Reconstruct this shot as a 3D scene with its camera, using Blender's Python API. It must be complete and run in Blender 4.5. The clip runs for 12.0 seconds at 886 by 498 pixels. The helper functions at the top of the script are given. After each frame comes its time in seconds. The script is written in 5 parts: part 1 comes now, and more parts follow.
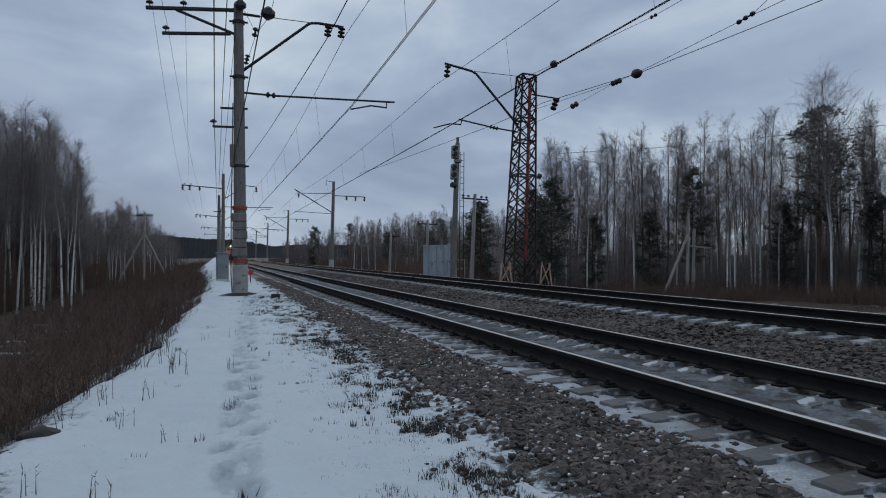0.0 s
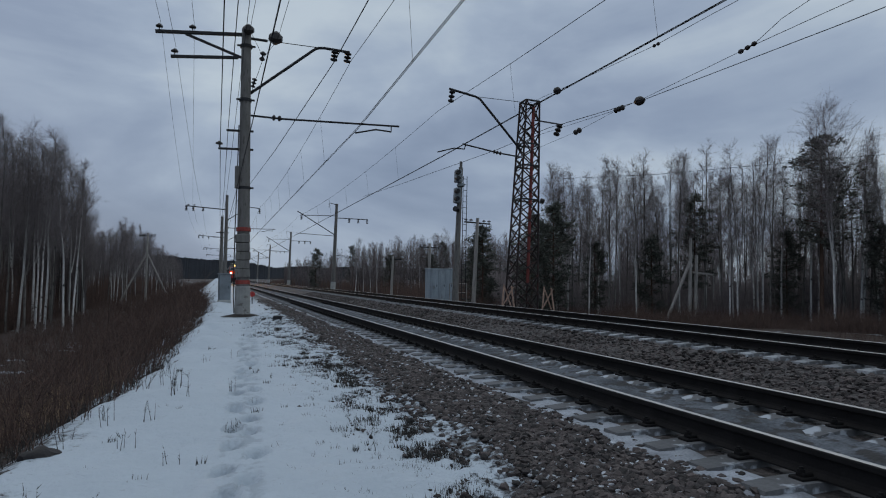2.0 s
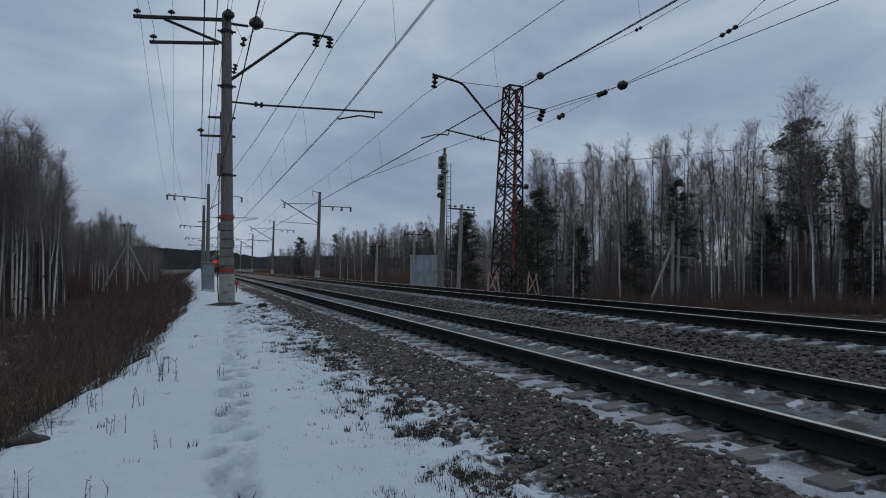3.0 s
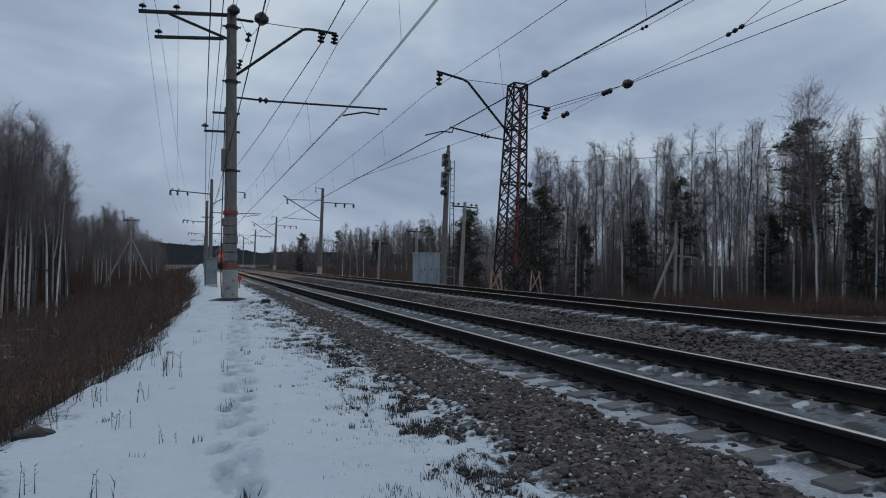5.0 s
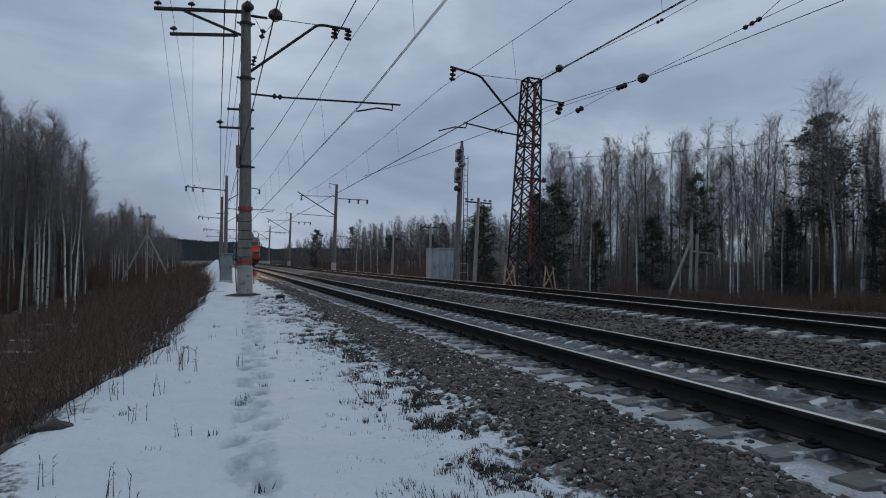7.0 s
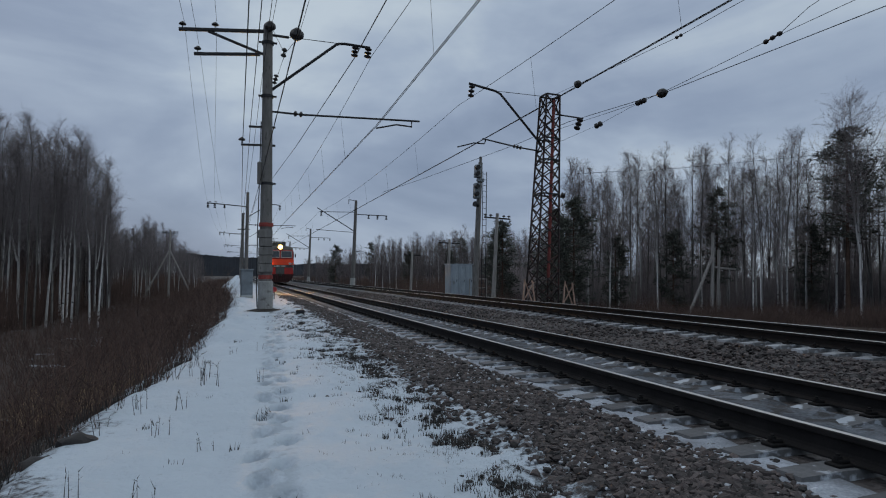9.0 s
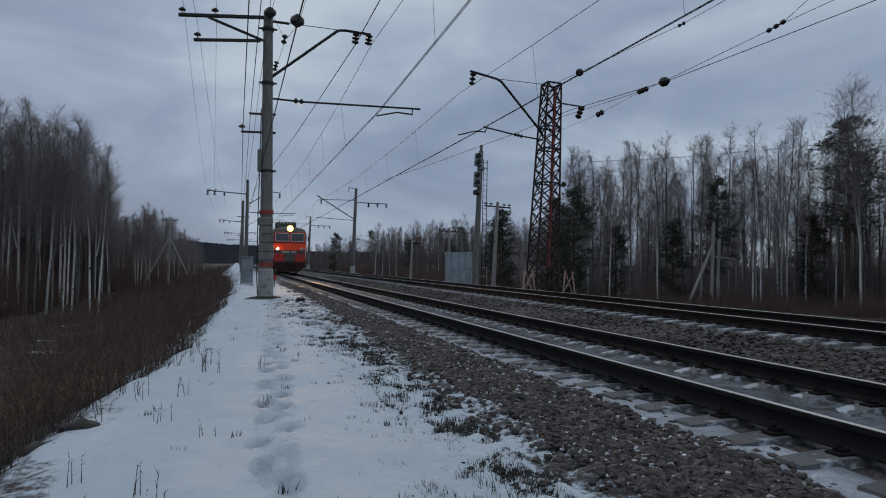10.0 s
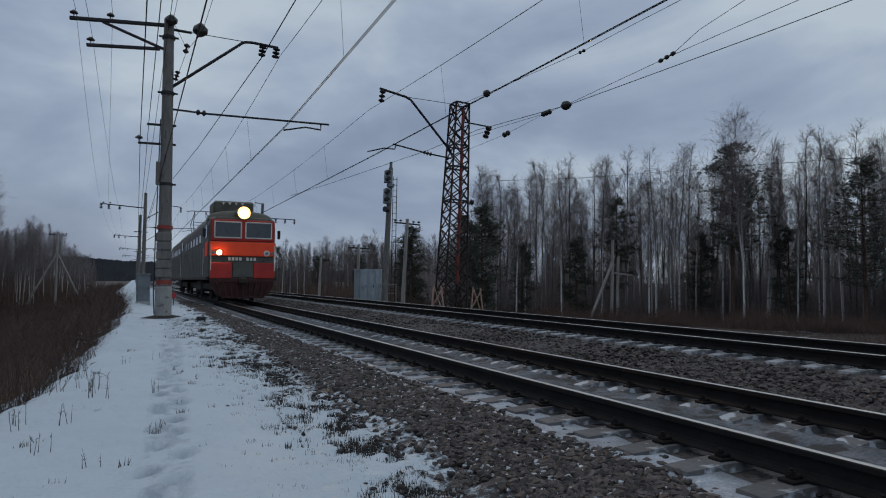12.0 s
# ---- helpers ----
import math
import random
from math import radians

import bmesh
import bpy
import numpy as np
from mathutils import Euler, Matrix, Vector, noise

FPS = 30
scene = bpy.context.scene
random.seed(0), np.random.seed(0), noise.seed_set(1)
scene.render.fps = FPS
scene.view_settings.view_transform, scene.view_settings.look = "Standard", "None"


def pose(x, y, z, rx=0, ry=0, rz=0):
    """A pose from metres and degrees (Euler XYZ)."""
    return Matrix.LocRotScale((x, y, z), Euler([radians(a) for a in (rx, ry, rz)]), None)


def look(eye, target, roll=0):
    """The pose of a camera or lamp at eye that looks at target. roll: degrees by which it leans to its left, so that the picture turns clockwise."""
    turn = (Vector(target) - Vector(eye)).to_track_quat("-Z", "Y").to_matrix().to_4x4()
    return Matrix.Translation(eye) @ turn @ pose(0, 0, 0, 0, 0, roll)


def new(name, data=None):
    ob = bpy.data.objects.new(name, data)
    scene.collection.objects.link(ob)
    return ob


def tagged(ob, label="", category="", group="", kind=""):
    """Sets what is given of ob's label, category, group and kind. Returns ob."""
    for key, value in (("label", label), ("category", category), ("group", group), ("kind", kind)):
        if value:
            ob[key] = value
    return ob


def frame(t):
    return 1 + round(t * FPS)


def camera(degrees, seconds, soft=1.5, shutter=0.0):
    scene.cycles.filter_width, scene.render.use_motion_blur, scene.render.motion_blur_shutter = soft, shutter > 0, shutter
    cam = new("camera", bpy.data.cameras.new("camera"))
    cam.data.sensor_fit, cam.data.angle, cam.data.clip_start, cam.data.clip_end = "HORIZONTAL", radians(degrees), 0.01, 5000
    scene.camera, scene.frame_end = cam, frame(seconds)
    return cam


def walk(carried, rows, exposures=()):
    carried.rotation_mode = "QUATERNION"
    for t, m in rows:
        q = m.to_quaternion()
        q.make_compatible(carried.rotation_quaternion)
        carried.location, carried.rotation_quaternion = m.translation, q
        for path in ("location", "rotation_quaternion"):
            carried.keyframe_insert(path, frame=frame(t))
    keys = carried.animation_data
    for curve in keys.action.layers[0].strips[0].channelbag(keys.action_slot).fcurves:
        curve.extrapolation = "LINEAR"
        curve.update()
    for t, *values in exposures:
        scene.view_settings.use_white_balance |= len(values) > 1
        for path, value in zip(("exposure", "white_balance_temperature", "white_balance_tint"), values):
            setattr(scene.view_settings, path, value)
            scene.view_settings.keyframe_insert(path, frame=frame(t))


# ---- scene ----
cam = camera(68.0, 12.0, soft=1.1)
PATH = [
    (0.0, pose(-4.568, -0.014, 1.1, 90.599, 0.267, -19.153)),
    (0.5, pose(-4.578, -0.02, 1.099, 90.834, 0.291, -19.263)),
    (1.0, pose(-4.574, -0.002, 1.095, 91.328, 0.425, -18.925)),
    (1.5, pose(-4.59, -0.015, 1.098, 91.796, 0.164, -18.959)),
    (2.0, pose(-4.604, -0.023, 1.107, 92.641, -0.402, -19.02)),
    (2.5, pose(-4.638, -0.022, 1.084, 91.78, -0.24, -19.069)),
    (3.0, pose(-4.652, -0.026, 1.045, 91.559, 0.27, -20.401)),
    (5.0, pose(-4.684, -0.004, 1.046, 91.335, -0.244, -20.225)),
    (5.5, pose(-4.679, -0.0, 1.039, 91.281, -0.452, -19.706)),
    (6.0, pose(-4.681, -0.01, 1.045, 91.297, -0.327, -19.481)),
    (6.5, pose(-4.681, -0.006, 1.046, 91.263, -0.501, -19.672)),
    (7.0, pose(-4.679, 0.006, 1.037, 90.977, -0.246, -19.04)),
    (7.5, pose(-4.675, 0.015, 1.037, 91.351, -0.214, -18.44)),
    (9.5, pose(-4.707, -0.018, 1.04, 92.381, -0.261, -17.333)),
    (10.0, pose(-4.713, 0.0, 1.033, 91.32, -0.516, -17.439)),
    (10.5, pose(-4.713, -0.009, 1.037, 91.739, -0.502, -18.276)),
    (11.0, pose(-4.701, -0.017, 1.034, 91.956, -0.288, -20.694)),
    (11.5, pose(-4.686, -0.016, 1.035, 92.024, -0.337, -22.86)),
    (12.0, pose(-4.666, -0.022, 1.041, 92.829, -0.333, -25.241)),
]
EXPOSURES = [(0.0, -0.20), (1.0, -0.20), (2.0, -0.38), (3.0, -0.36), (5.0, -0.26), (7.5, -0.28), (9.5, -0.37), (12.0, -0.41)]
walk(cam, PATH, EXPOSURES)

# ---- world and light: heavy overcast at dusk ----
SUN_DIR = (-0.35, 0.45, 0.82)
world = bpy.data.worlds.new("overcast_sky")
scene.world = world
world.use_nodes = True
wt = world.node_tree
wt.nodes.clear()


def wnode(kind, **props):
    n = wt.nodes.new(kind)
    for k, v in props.items():
        n.inputs[k].default_value = v
    return n


w_out = wt.nodes.new("ShaderNodeOutputWorld")
w_bg = wnode("ShaderNodeBackground", Strength=1.0)
w_sky = wt.nodes.new("ShaderNodeTexSky")
w_sky.sky_type, w_sky.sun_disc = "NISHITA", False
w_sky.sun_elevation, w_sky.sun_rotation = radians(12), radians(-40)
w_tc = wt.nodes.new("ShaderNodeTexCoord")
w_map = wt.nodes.new("ShaderNodeMapping")
w_map.inputs["Scale"].default_value = (1.0, 1.0, 2.5)
w_map.inputs["Location"].default_value = (0.35, 0.1, 0.2)
w_n1 = wnode("ShaderNodeTexNoise", Scale=1.9, Detail=6.0, Roughness=0.50, Distortion=0.5)
w_n2 = wnode("ShaderNodeTexNoise", Scale=5.5, Detail=6.0, Roughness=0.55)
w_mixn = wt.nodes.new("ShaderNodeMath")
w_mixn.operation = "MULTIPLY_ADD"
w_mixn.inputs[1].default_value = 0.20
w_ramp = wt.nodes.new("ShaderNodeValToRGB")
CLOUD_STOPS = ((0.40, (0.243, 0.315, 0.452, 1)), (0.53, (0.327, 0.41, 0.56, 1)),
               (0.63, (0.43, 0.525, 0.67, 1)), (0.76, (0.60, 0.70, 0.80, 1)))
while len(w_ramp.color_ramp.elements) < len(CLOUD_STOPS):
    w_ramp.color_ramp.elements.new(0.5)
for el, (p, c) in zip(w_ramp.color_ramp.elements, CLOUD_STOPS):
    el.position, el.color = p, c
w_mul = wt.nodes.new("ShaderNodeMix")
w_mul.data_type, w_mul.blend_type = "RGBA", "MIX"
w_mul.inputs["Factor"].default_value = 0.006
wl = wt.links.new
wl(w_tc.outputs["Generated"], w_map.inputs["Vector"])
wl(w_map.outputs["Vector"], w_n1.inputs["Vector"])
wl(w_map.outputs["Vector"], w_n2.inputs["Vector"])
wl(w_n2.outputs["Fac"], w_mixn.inputs[0])
wl(w_n1.outputs["Fac"], w_mixn.inputs[2])
w_sep = wt.nodes.new("ShaderNodeSeparateXYZ")
w_lift = wt.nodes.new("ShaderNodeMath")
w_lift.operation = "MULTIPLY_ADD"
w_lift.inputs[1].default_value, w_lift.inputs[2].default_value = 0.42, -0.095
w_sum = wt.nodes.new("ShaderNodeMath")
w_sum.operation = "ADD"
wl(w_tc.outputs["Generated"], w_sep.inputs[0])
wl(w_sep.outputs["Z"], w_lift.inputs[0])
w_side = wt.nodes.new("ShaderNodeMath")
w_side.operation = "MULTIPLY_ADD"
w_side.inputs[1].default_value = 0.25
w_low = wt.nodes.new("ShaderNodeMath")
w_low.operation = "SUBTRACT"
w_low.inputs[1].default_value = 0.014
wl(w_sep.outputs["X"], w_side.inputs[0])
wl(w_lift.outputs[0], w_side.inputs[2])
wl(w_side.outputs[0], w_low.inputs[0])
wl(w_low.outputs[0], w_sum.inputs[0])
wl(w_mixn.outputs[0], w_sum.inputs[1])
wl(w_sum.outputs[0], w_ramp.inputs["Fac"])
wl(w_ramp.outputs["Color"], w_mul.inputs["A"])
wl(w_sky.outputs["Color"], w_mul.inputs["B"])
wl(w_mul.outputs["Result"], w_bg.inputs["Color"])
wl(w_bg.outputs["Background"], w_out.inputs["Surface"])

sun_data = bpy.data.lights.new("sun", "SUN")
sun_data.energy, sun_data.angle, sun_data.color = 0.35, radians(40), (1.0, 0.95, 0.9)
sun = new("sun", sun_data)
sun.matrix_world = look((0, 0, 60), (0 - SUN_DIR[0], -SUN_DIR[1], 60 - SUN_DIR[2]))


# ---- materials ----
def mat(name, color, rough=0.7, metal=0.0, var=0.25, scale=3.0, fine=40.0, bump=0.2, dist=0.01,
        second=None, second_at=0.62, random_tint=0.0, emit=None, stretch=(1, 1, 1), spec=0.5):
    """Procedural surface: grain at two scales, an optional second colour in patches, bump."""
    m = bpy.data.materials.new(name)
    m.use_nodes = True
    t = m.node_tree
    b = t.nodes["Principled BSDF"]
    tc = t.nodes.new("ShaderNodeTexCoord")
    mp = t.nodes.new("ShaderNodeMapping")
    mp.inputs["Scale"].default_value = stretch
    n1, n2 = t.nodes.new("ShaderNodeTexNoise"), t.nodes.new("ShaderNodeTexNoise")
    n1.inputs["Scale"].default_value, n1.inputs["Detail"].default_value = scale, 5
    n2.inputs["Scale"].default_value, n2.inputs["Detail"].default_value = fine, 3
    t.links.new(tc.outputs["Object"], mp.inputs["Vector"])
    t.links.new(mp.outputs["Vector"], n1.inputs["Vector"])
    t.links.new(mp.outputs["Vector"], n2.inputs["Vector"])
    r1 = t.nodes.new("ShaderNodeValToRGB")
    c = Vector(color)
    lo, hi = c * (1 - var), c * (1 + var)
    r1.color_ramp.elements[0].position, r1.color_ramp.elements[0].color = 0.3, (*lo, 1)
    r1.color_ramp.elements[1].position, r1.color_ramp.elements[1].color = 0.7, (*hi, 1)
    t.links.new(n1.outputs["Fac"], r1.inputs["Fac"])
    mx = t.nodes.new("ShaderNodeMix")
    mx.data_type, mx.blend_type = "RGBA", "OVERLAY"
    mx.inputs["Factor"].default_value = min(1.0, var * 1.6)
    t.links.new(r1.outputs["Color"], mx.inputs["A"])
    t.links.new(n2.outputs["Fac"], mx.inputs["B"])
    col = mx.outputs["Result"]
    if second:
        n3 = t.nodes.new("ShaderNodeTexNoise")
        n3.inputs["Scale"].default_value, n3.inputs["Detail"].default_value = scale * 1.7, 6
        t.links.new(mp.outputs["Vector"], n3.inputs["Vector"])
        r3 = t.nodes.new("ShaderNodeValToRGB")
        r3.color_ramp.elements[0].position, r3.color_ramp.elements[1].position = second_at - 0.03, second_at + 0.03
        t.links.new(n3.outputs["Fac"], r3.inputs["Fac"])
        m2 = t.nodes.new("ShaderNodeMix")
        m2.data_type = "RGBA"
        m2.inputs["B"].default_value = (*second, 1)
        t.links.new(r3.outputs["Color"], m2.inputs["Factor"])
        t.links.new(col, m2.inputs["A"])
        col = m2.outputs["Result"]
    if random_tint:
        oi = t.nodes.new("ShaderNodeObjectInfo")
        geo = t.nodes.new("ShaderNodeNewGeometry")
        ad = t.nodes.new("ShaderNodeMath")
        ad.operation = "ADD"
        t.links.new(oi.outputs["Random"], ad.inputs[0])
        t.links.new(geo.outputs["Random Per Island"], ad.inputs[1])
        mr = t.nodes.new("ShaderNodeMapRange")
        mr.inputs["To Min"].default_value, mr.inputs["To Max"].default_value = 1 - random_tint, 1 + random_tint
        fr = t.nodes.new("ShaderNodeMath")
        fr.operation = "FRACT"
        t.links.new(ad.outputs[0], fr.inputs[0])
        t.links.new(fr.outputs[0], mr.inputs["Value"])
        hs = t.nodes.new("ShaderNodeHueSaturation")
        t.links.new(mr.outputs["Result"], hs.inputs["Value"])
        t.links.new(col, hs.inputs["Color"])
        col = hs.outputs["Color"]
    t.links.new(col, b.inputs["Base Color"])
    b.inputs["Roughness"].default_value, b.inputs["Metallic"].default_value = rough, metal
    b.inputs["Specular IOR Level"].default_value = spec
    if bump:
        bp = t.nodes.new("ShaderNodeBump")
        bp.inputs["Strength"].default_value, bp.inputs["Distance"].default_value = bump, dist
        t.links.new(n2.outputs["Fac"], bp.inputs["Height"])
        t.links.new(bp.outputs["Normal"], b.inputs["Normal"])
    if emit:
        b.inputs["Emission Color"].default_value = (*emit[0], 1)
        b.inputs["Emission Strength"].default_value = emit[1]
    return m


CONCRETE = mat("weathered_concrete", (0.165, 0.156, 0.145), 0.85, var=0.22, scale=2.2, fine=30, bump=0.35,
               second=(0.10, 0.092, 0.085), second_at=0.62, stretch=(3, 3, 0.8))
CONCRETE_PALE = mat("pale_concrete", (0.42, 0.42, 0.40), 0.85, var=0.15, scale=3, bump=0.3,
                    second=(0.28, 0.28, 0.27), second_at=0.66)
CONCRETE_FOOT = mat("worn_concrete_foot", (0.29, 0.285, 0.27), 0.85, var=0.2, scale=3, bump=0.3, second=(0.15, 0.14, 0.13), second_at=0.62)
SLEEPER = mat("sleeper_concrete", (0.095, 0.096, 0.10), 0.8, var=0.25, scale=3, fine=28, bump=0.4,
              second=(0.40, 0.43, 0.47), second_at=0.60, random_tint=0.2)
RUST_STEEL = mat("dark_rail_steel", (0.012, 0.011, 0.011), 0.85, 0.0, var=0.3, scale=5, fine=60, bump=0.3, spec=0.2)
RAIL_HEAD = mat("worn_rail_head", (0.62, 0.58, 0.54), 0.32, 1.0, var=0.12, scale=2, fine=50, bump=0.05, stretch=(8, 0.3, 8))
BLACK_STEEL = mat("black_painted_steel", (0.022, 0.022, 0.025), 0.6, 0.3, var=0.3, scale=4, bump=0.2)
MAST_PAINT = mat("rusty_mast_steel", (0.026, 0.017, 0.016), 0.8, 0.1, var=0.4, scale=2.5, bump=0.3,
                 second=(0.065, 0.022, 0.018), second_at=0.60)
RED_RUST = mat("red_primer_steel", (0.16, 0.03, 0.025), 0.7, 0.1, var=0.3, scale=4, bump=0.2)
ORANGE_WOOD = mat("faded_orange_paint", (0.38, 0.25, 0.19), 0.75, var=0.3, scale=5)
RED_PAINT = mat("red_paint_band", (0.27, 0.04, 0.03), 0.6, var=0.3, scale=6, second=(0.25, 0.2, 0.18), second_at=0.66)
INSULATOR = mat("brown_glazed_insulator", (0.016, 0.012, 0.012), 0.5, var=0.2, bump=0)
WIRE = mat("oxidised_wire", (0.02, 0.021, 0.024), 0.9, 0.0, spec=0.2, var=0.2, bump=0)
GREY_METAL = mat("grey_painted_metal", (0.19, 0.215, 0.235), 0.55, 0.1, var=0.2, scale=2, bump=0.1,
                 second=(0.17, 0.15, 0.14), second_at=0.70)
BLUE_GREY = mat("pale_blue_painted_steel", (0.30, 0.35, 0.39), 0.55, 0.1, var=0.2, scale=2, bump=0.1,
                second=(0.20, 0.22, 0.23), second_at=0.66, stretch=(2, 2, 0.5))
WOOD_GREY = mat("weathered_grey_timber", (0.30, 0.28, 0.26), 0.85, var=0.3, scale=3, stretch=(6, 6, 0.5))
BIRCH = mat("birch_bark", (0.50, 0.485, 0.47), 0.8, var=0.25, scale=2.2, fine=18, bump=0.3,
            second=(0.035, 0.03, 0.03), second_at=0.63, stretch=(1.5, 1.5, 1.1), random_tint=0.45)
def bark_with_dark_top(m, z0, z1, top):
    """Young bark turns brown and dark towards the top of the trunk."""
    t = m.node_tree
    b = t.nodes["Principled BSDF"]
    old = b.inputs["Base Color"].links[0].from_socket
    tc, sp, mr, mx = (t.nodes.new("ShaderNode" + k) for k in ("TexCoord", "SeparateXYZ", "MapRange", "Mix"))
    mr.inputs["From Min"].default_value, mr.inputs["From Max"].default_value = z0, z1
    mx.data_type = "RGBA"
    mx.inputs["B"].default_value = (*top, 1)
    t.links.new(tc.outputs["Object"], sp.inputs[0])
    t.links.new(sp.outputs["Z"], mr.inputs["Value"])
    t.links.new(mr.outputs["Result"], mx.inputs["Factor"])
    t.links.new(old, mx.inputs["A"])
    t.links.new(mx.outputs["Result"], b.inputs["Base Color"])


bark_with_dark_top(BIRCH, 5.0, 12.5, (0.10, 0.085, 0.08))
ASPEN = mat("grey_aspen_bark", (0.13, 0.12, 0.11), 0.85, var=0.3, scale=2.5, fine=18, bump=0.3, second=(0.05, 0.045, 0.042), second_at=0.6,
            stretch=(1.5, 1.5, 0.6), random_tint=0.6)
TWIG = mat("bare_twigs", (0.168, 0.145, 0.147), 0.85, var=0.3, bump=0, random_tint=0.35)
DARK_TWIG = mat("dark_distant_twigs", (0.098, 0.082, 0.082), 0.9, var=0.3, bump=0, random_tint=0.35)
PINE_BARK = mat("pine_bark", (0.085, 0.05, 0.035), 0.9, var=0.35, scale=4, bump=0.4)
NEEDLES = mat("dark_conifer_needles", (0.078, 0.084, 0.068), 0.7, var=0.4, bump=0, random_tint=0.5)
BRUSH = mat("red_brown_brush", (0.064, 0.038, 0.030), 0.9, var=0.35, bump=0, random_tint=0.5)
PALE_GRASS = mat("pale_dry_reeds", (0.20, 0.14, 0.085), 0.9, var=0.4, bump=0, random_tint=0.5)
DRY_GRASS = mat("dry_grass_stalks", (0.027, 0.025, 0.023), 0.9, var=0.4, bump=0, random_tint=0.5)
STONE = mat("crushed_granite", (0.058, 0.046, 0.043), 0.75, var=0.35, scale=9, fine=60, bump=0.4, random_tint=0.85)
STONE_FROST = mat("frosted_ballast_stone", (0.42, 0.44, 0.47), 0.8, var=0.3, scale=12, bump=0.3, random_tint=0.3)
SNOW_LUMP = mat("crusted_snow", (0.27, 0.29, 0.325), 0.65, var=0.4, scale=3, fine=50, bump=0.35, dist=0.02)
ICE_BED = mat("icy_grey_snow", (0.108, 0.118, 0.134), 0.85, var=0.5, scale=2.4, fine=26, bump=0.7, dist=0.04, spec=0.2,
              second=(0.055, 0.053, 0.053), second_at=0.54)
LOCO_RED = mat("bright_red_loco_paint", (1.0, 0.075, 0.014), 0.42, var=0.10, scale=1.5, bump=0.03)
LOCO_DARK_RED = mat("dull_red_loco_paint", (0.40, 0.022, 0.016), 0.5, var=0.2, scale=2, bump=0.05)
LOCO_GREEN = mat("grey_green_loco_paint", (0.085, 0.088, 0.080), 0.5, var=0.2, scale=1.6, bump=0.05,
                 second=(0.045, 0.042, 0.04), second_at=0.62)
LOCO_ROOF = mat("sooty_olive_roof", (0.085, 0.08, 0.062), 0.6, var=0.3, scale=2, bump=0.1)
LOCO_UNDER = mat("grimy_underframe", (0.03, 0.025, 0.022), 0.8, 0.1, var=0.4, scale=4)
LOCO_UNDER_RED = mat("grimy_red_buffer_beam", (0.045, 0.012, 0.011), 0.75, var=0.4, scale=4)
WHITE_TRIM = mat("off_white_trim", (0.62, 0.60, 0.56), 0.5, var=0.12, bump=0)
CAB_GLASS = mat("dark_cab_glass", (0.035, 0.045, 0.05), 0.06, var=0.1, bump=0, spec=0.8)
LAMP_MAIN = mat("warm_headlight_glow", (1, 0.8, 0.5), 0.3, bump=0, emit=((1.0, 0.50, 0.15), 130000.0))
# emissive amber that stands in for the soft halo around the headlight
LAMP_RING = mat("amber_halo_glow", (1, 0.8, 0.5), 0.3, bump=0, emit=((1.0, 0.52, 0.13), 7.0))
LAMP_LOW = mat("warm_marker_glow", (1, 0.8, 0.5), 0.3, bump=0, emit=((1.0, 0.60, 0.26), 160.0))
LAMP_OFF = mat("unlit_lamp_glass", (0.20, 0.21, 0.22), 0.12, bump=0)
WET_STONE = mat("wet_dark_stone", (0.022, 0.018, 0.018), 0.7, var=0.4, scale=8, fine=50, bump=0.5)
SOIL = mat("bare_dark_soil", (0.03, 0.024, 0.020), 0.95, var=0.4, scale=6, bump=0.5, dist=0.03)
HILL = mat("distant_forest_hill", (0.030, 0.033, 0.040), 0.95, var=0.3, scale=0.02, fine=0.4, bump=0)


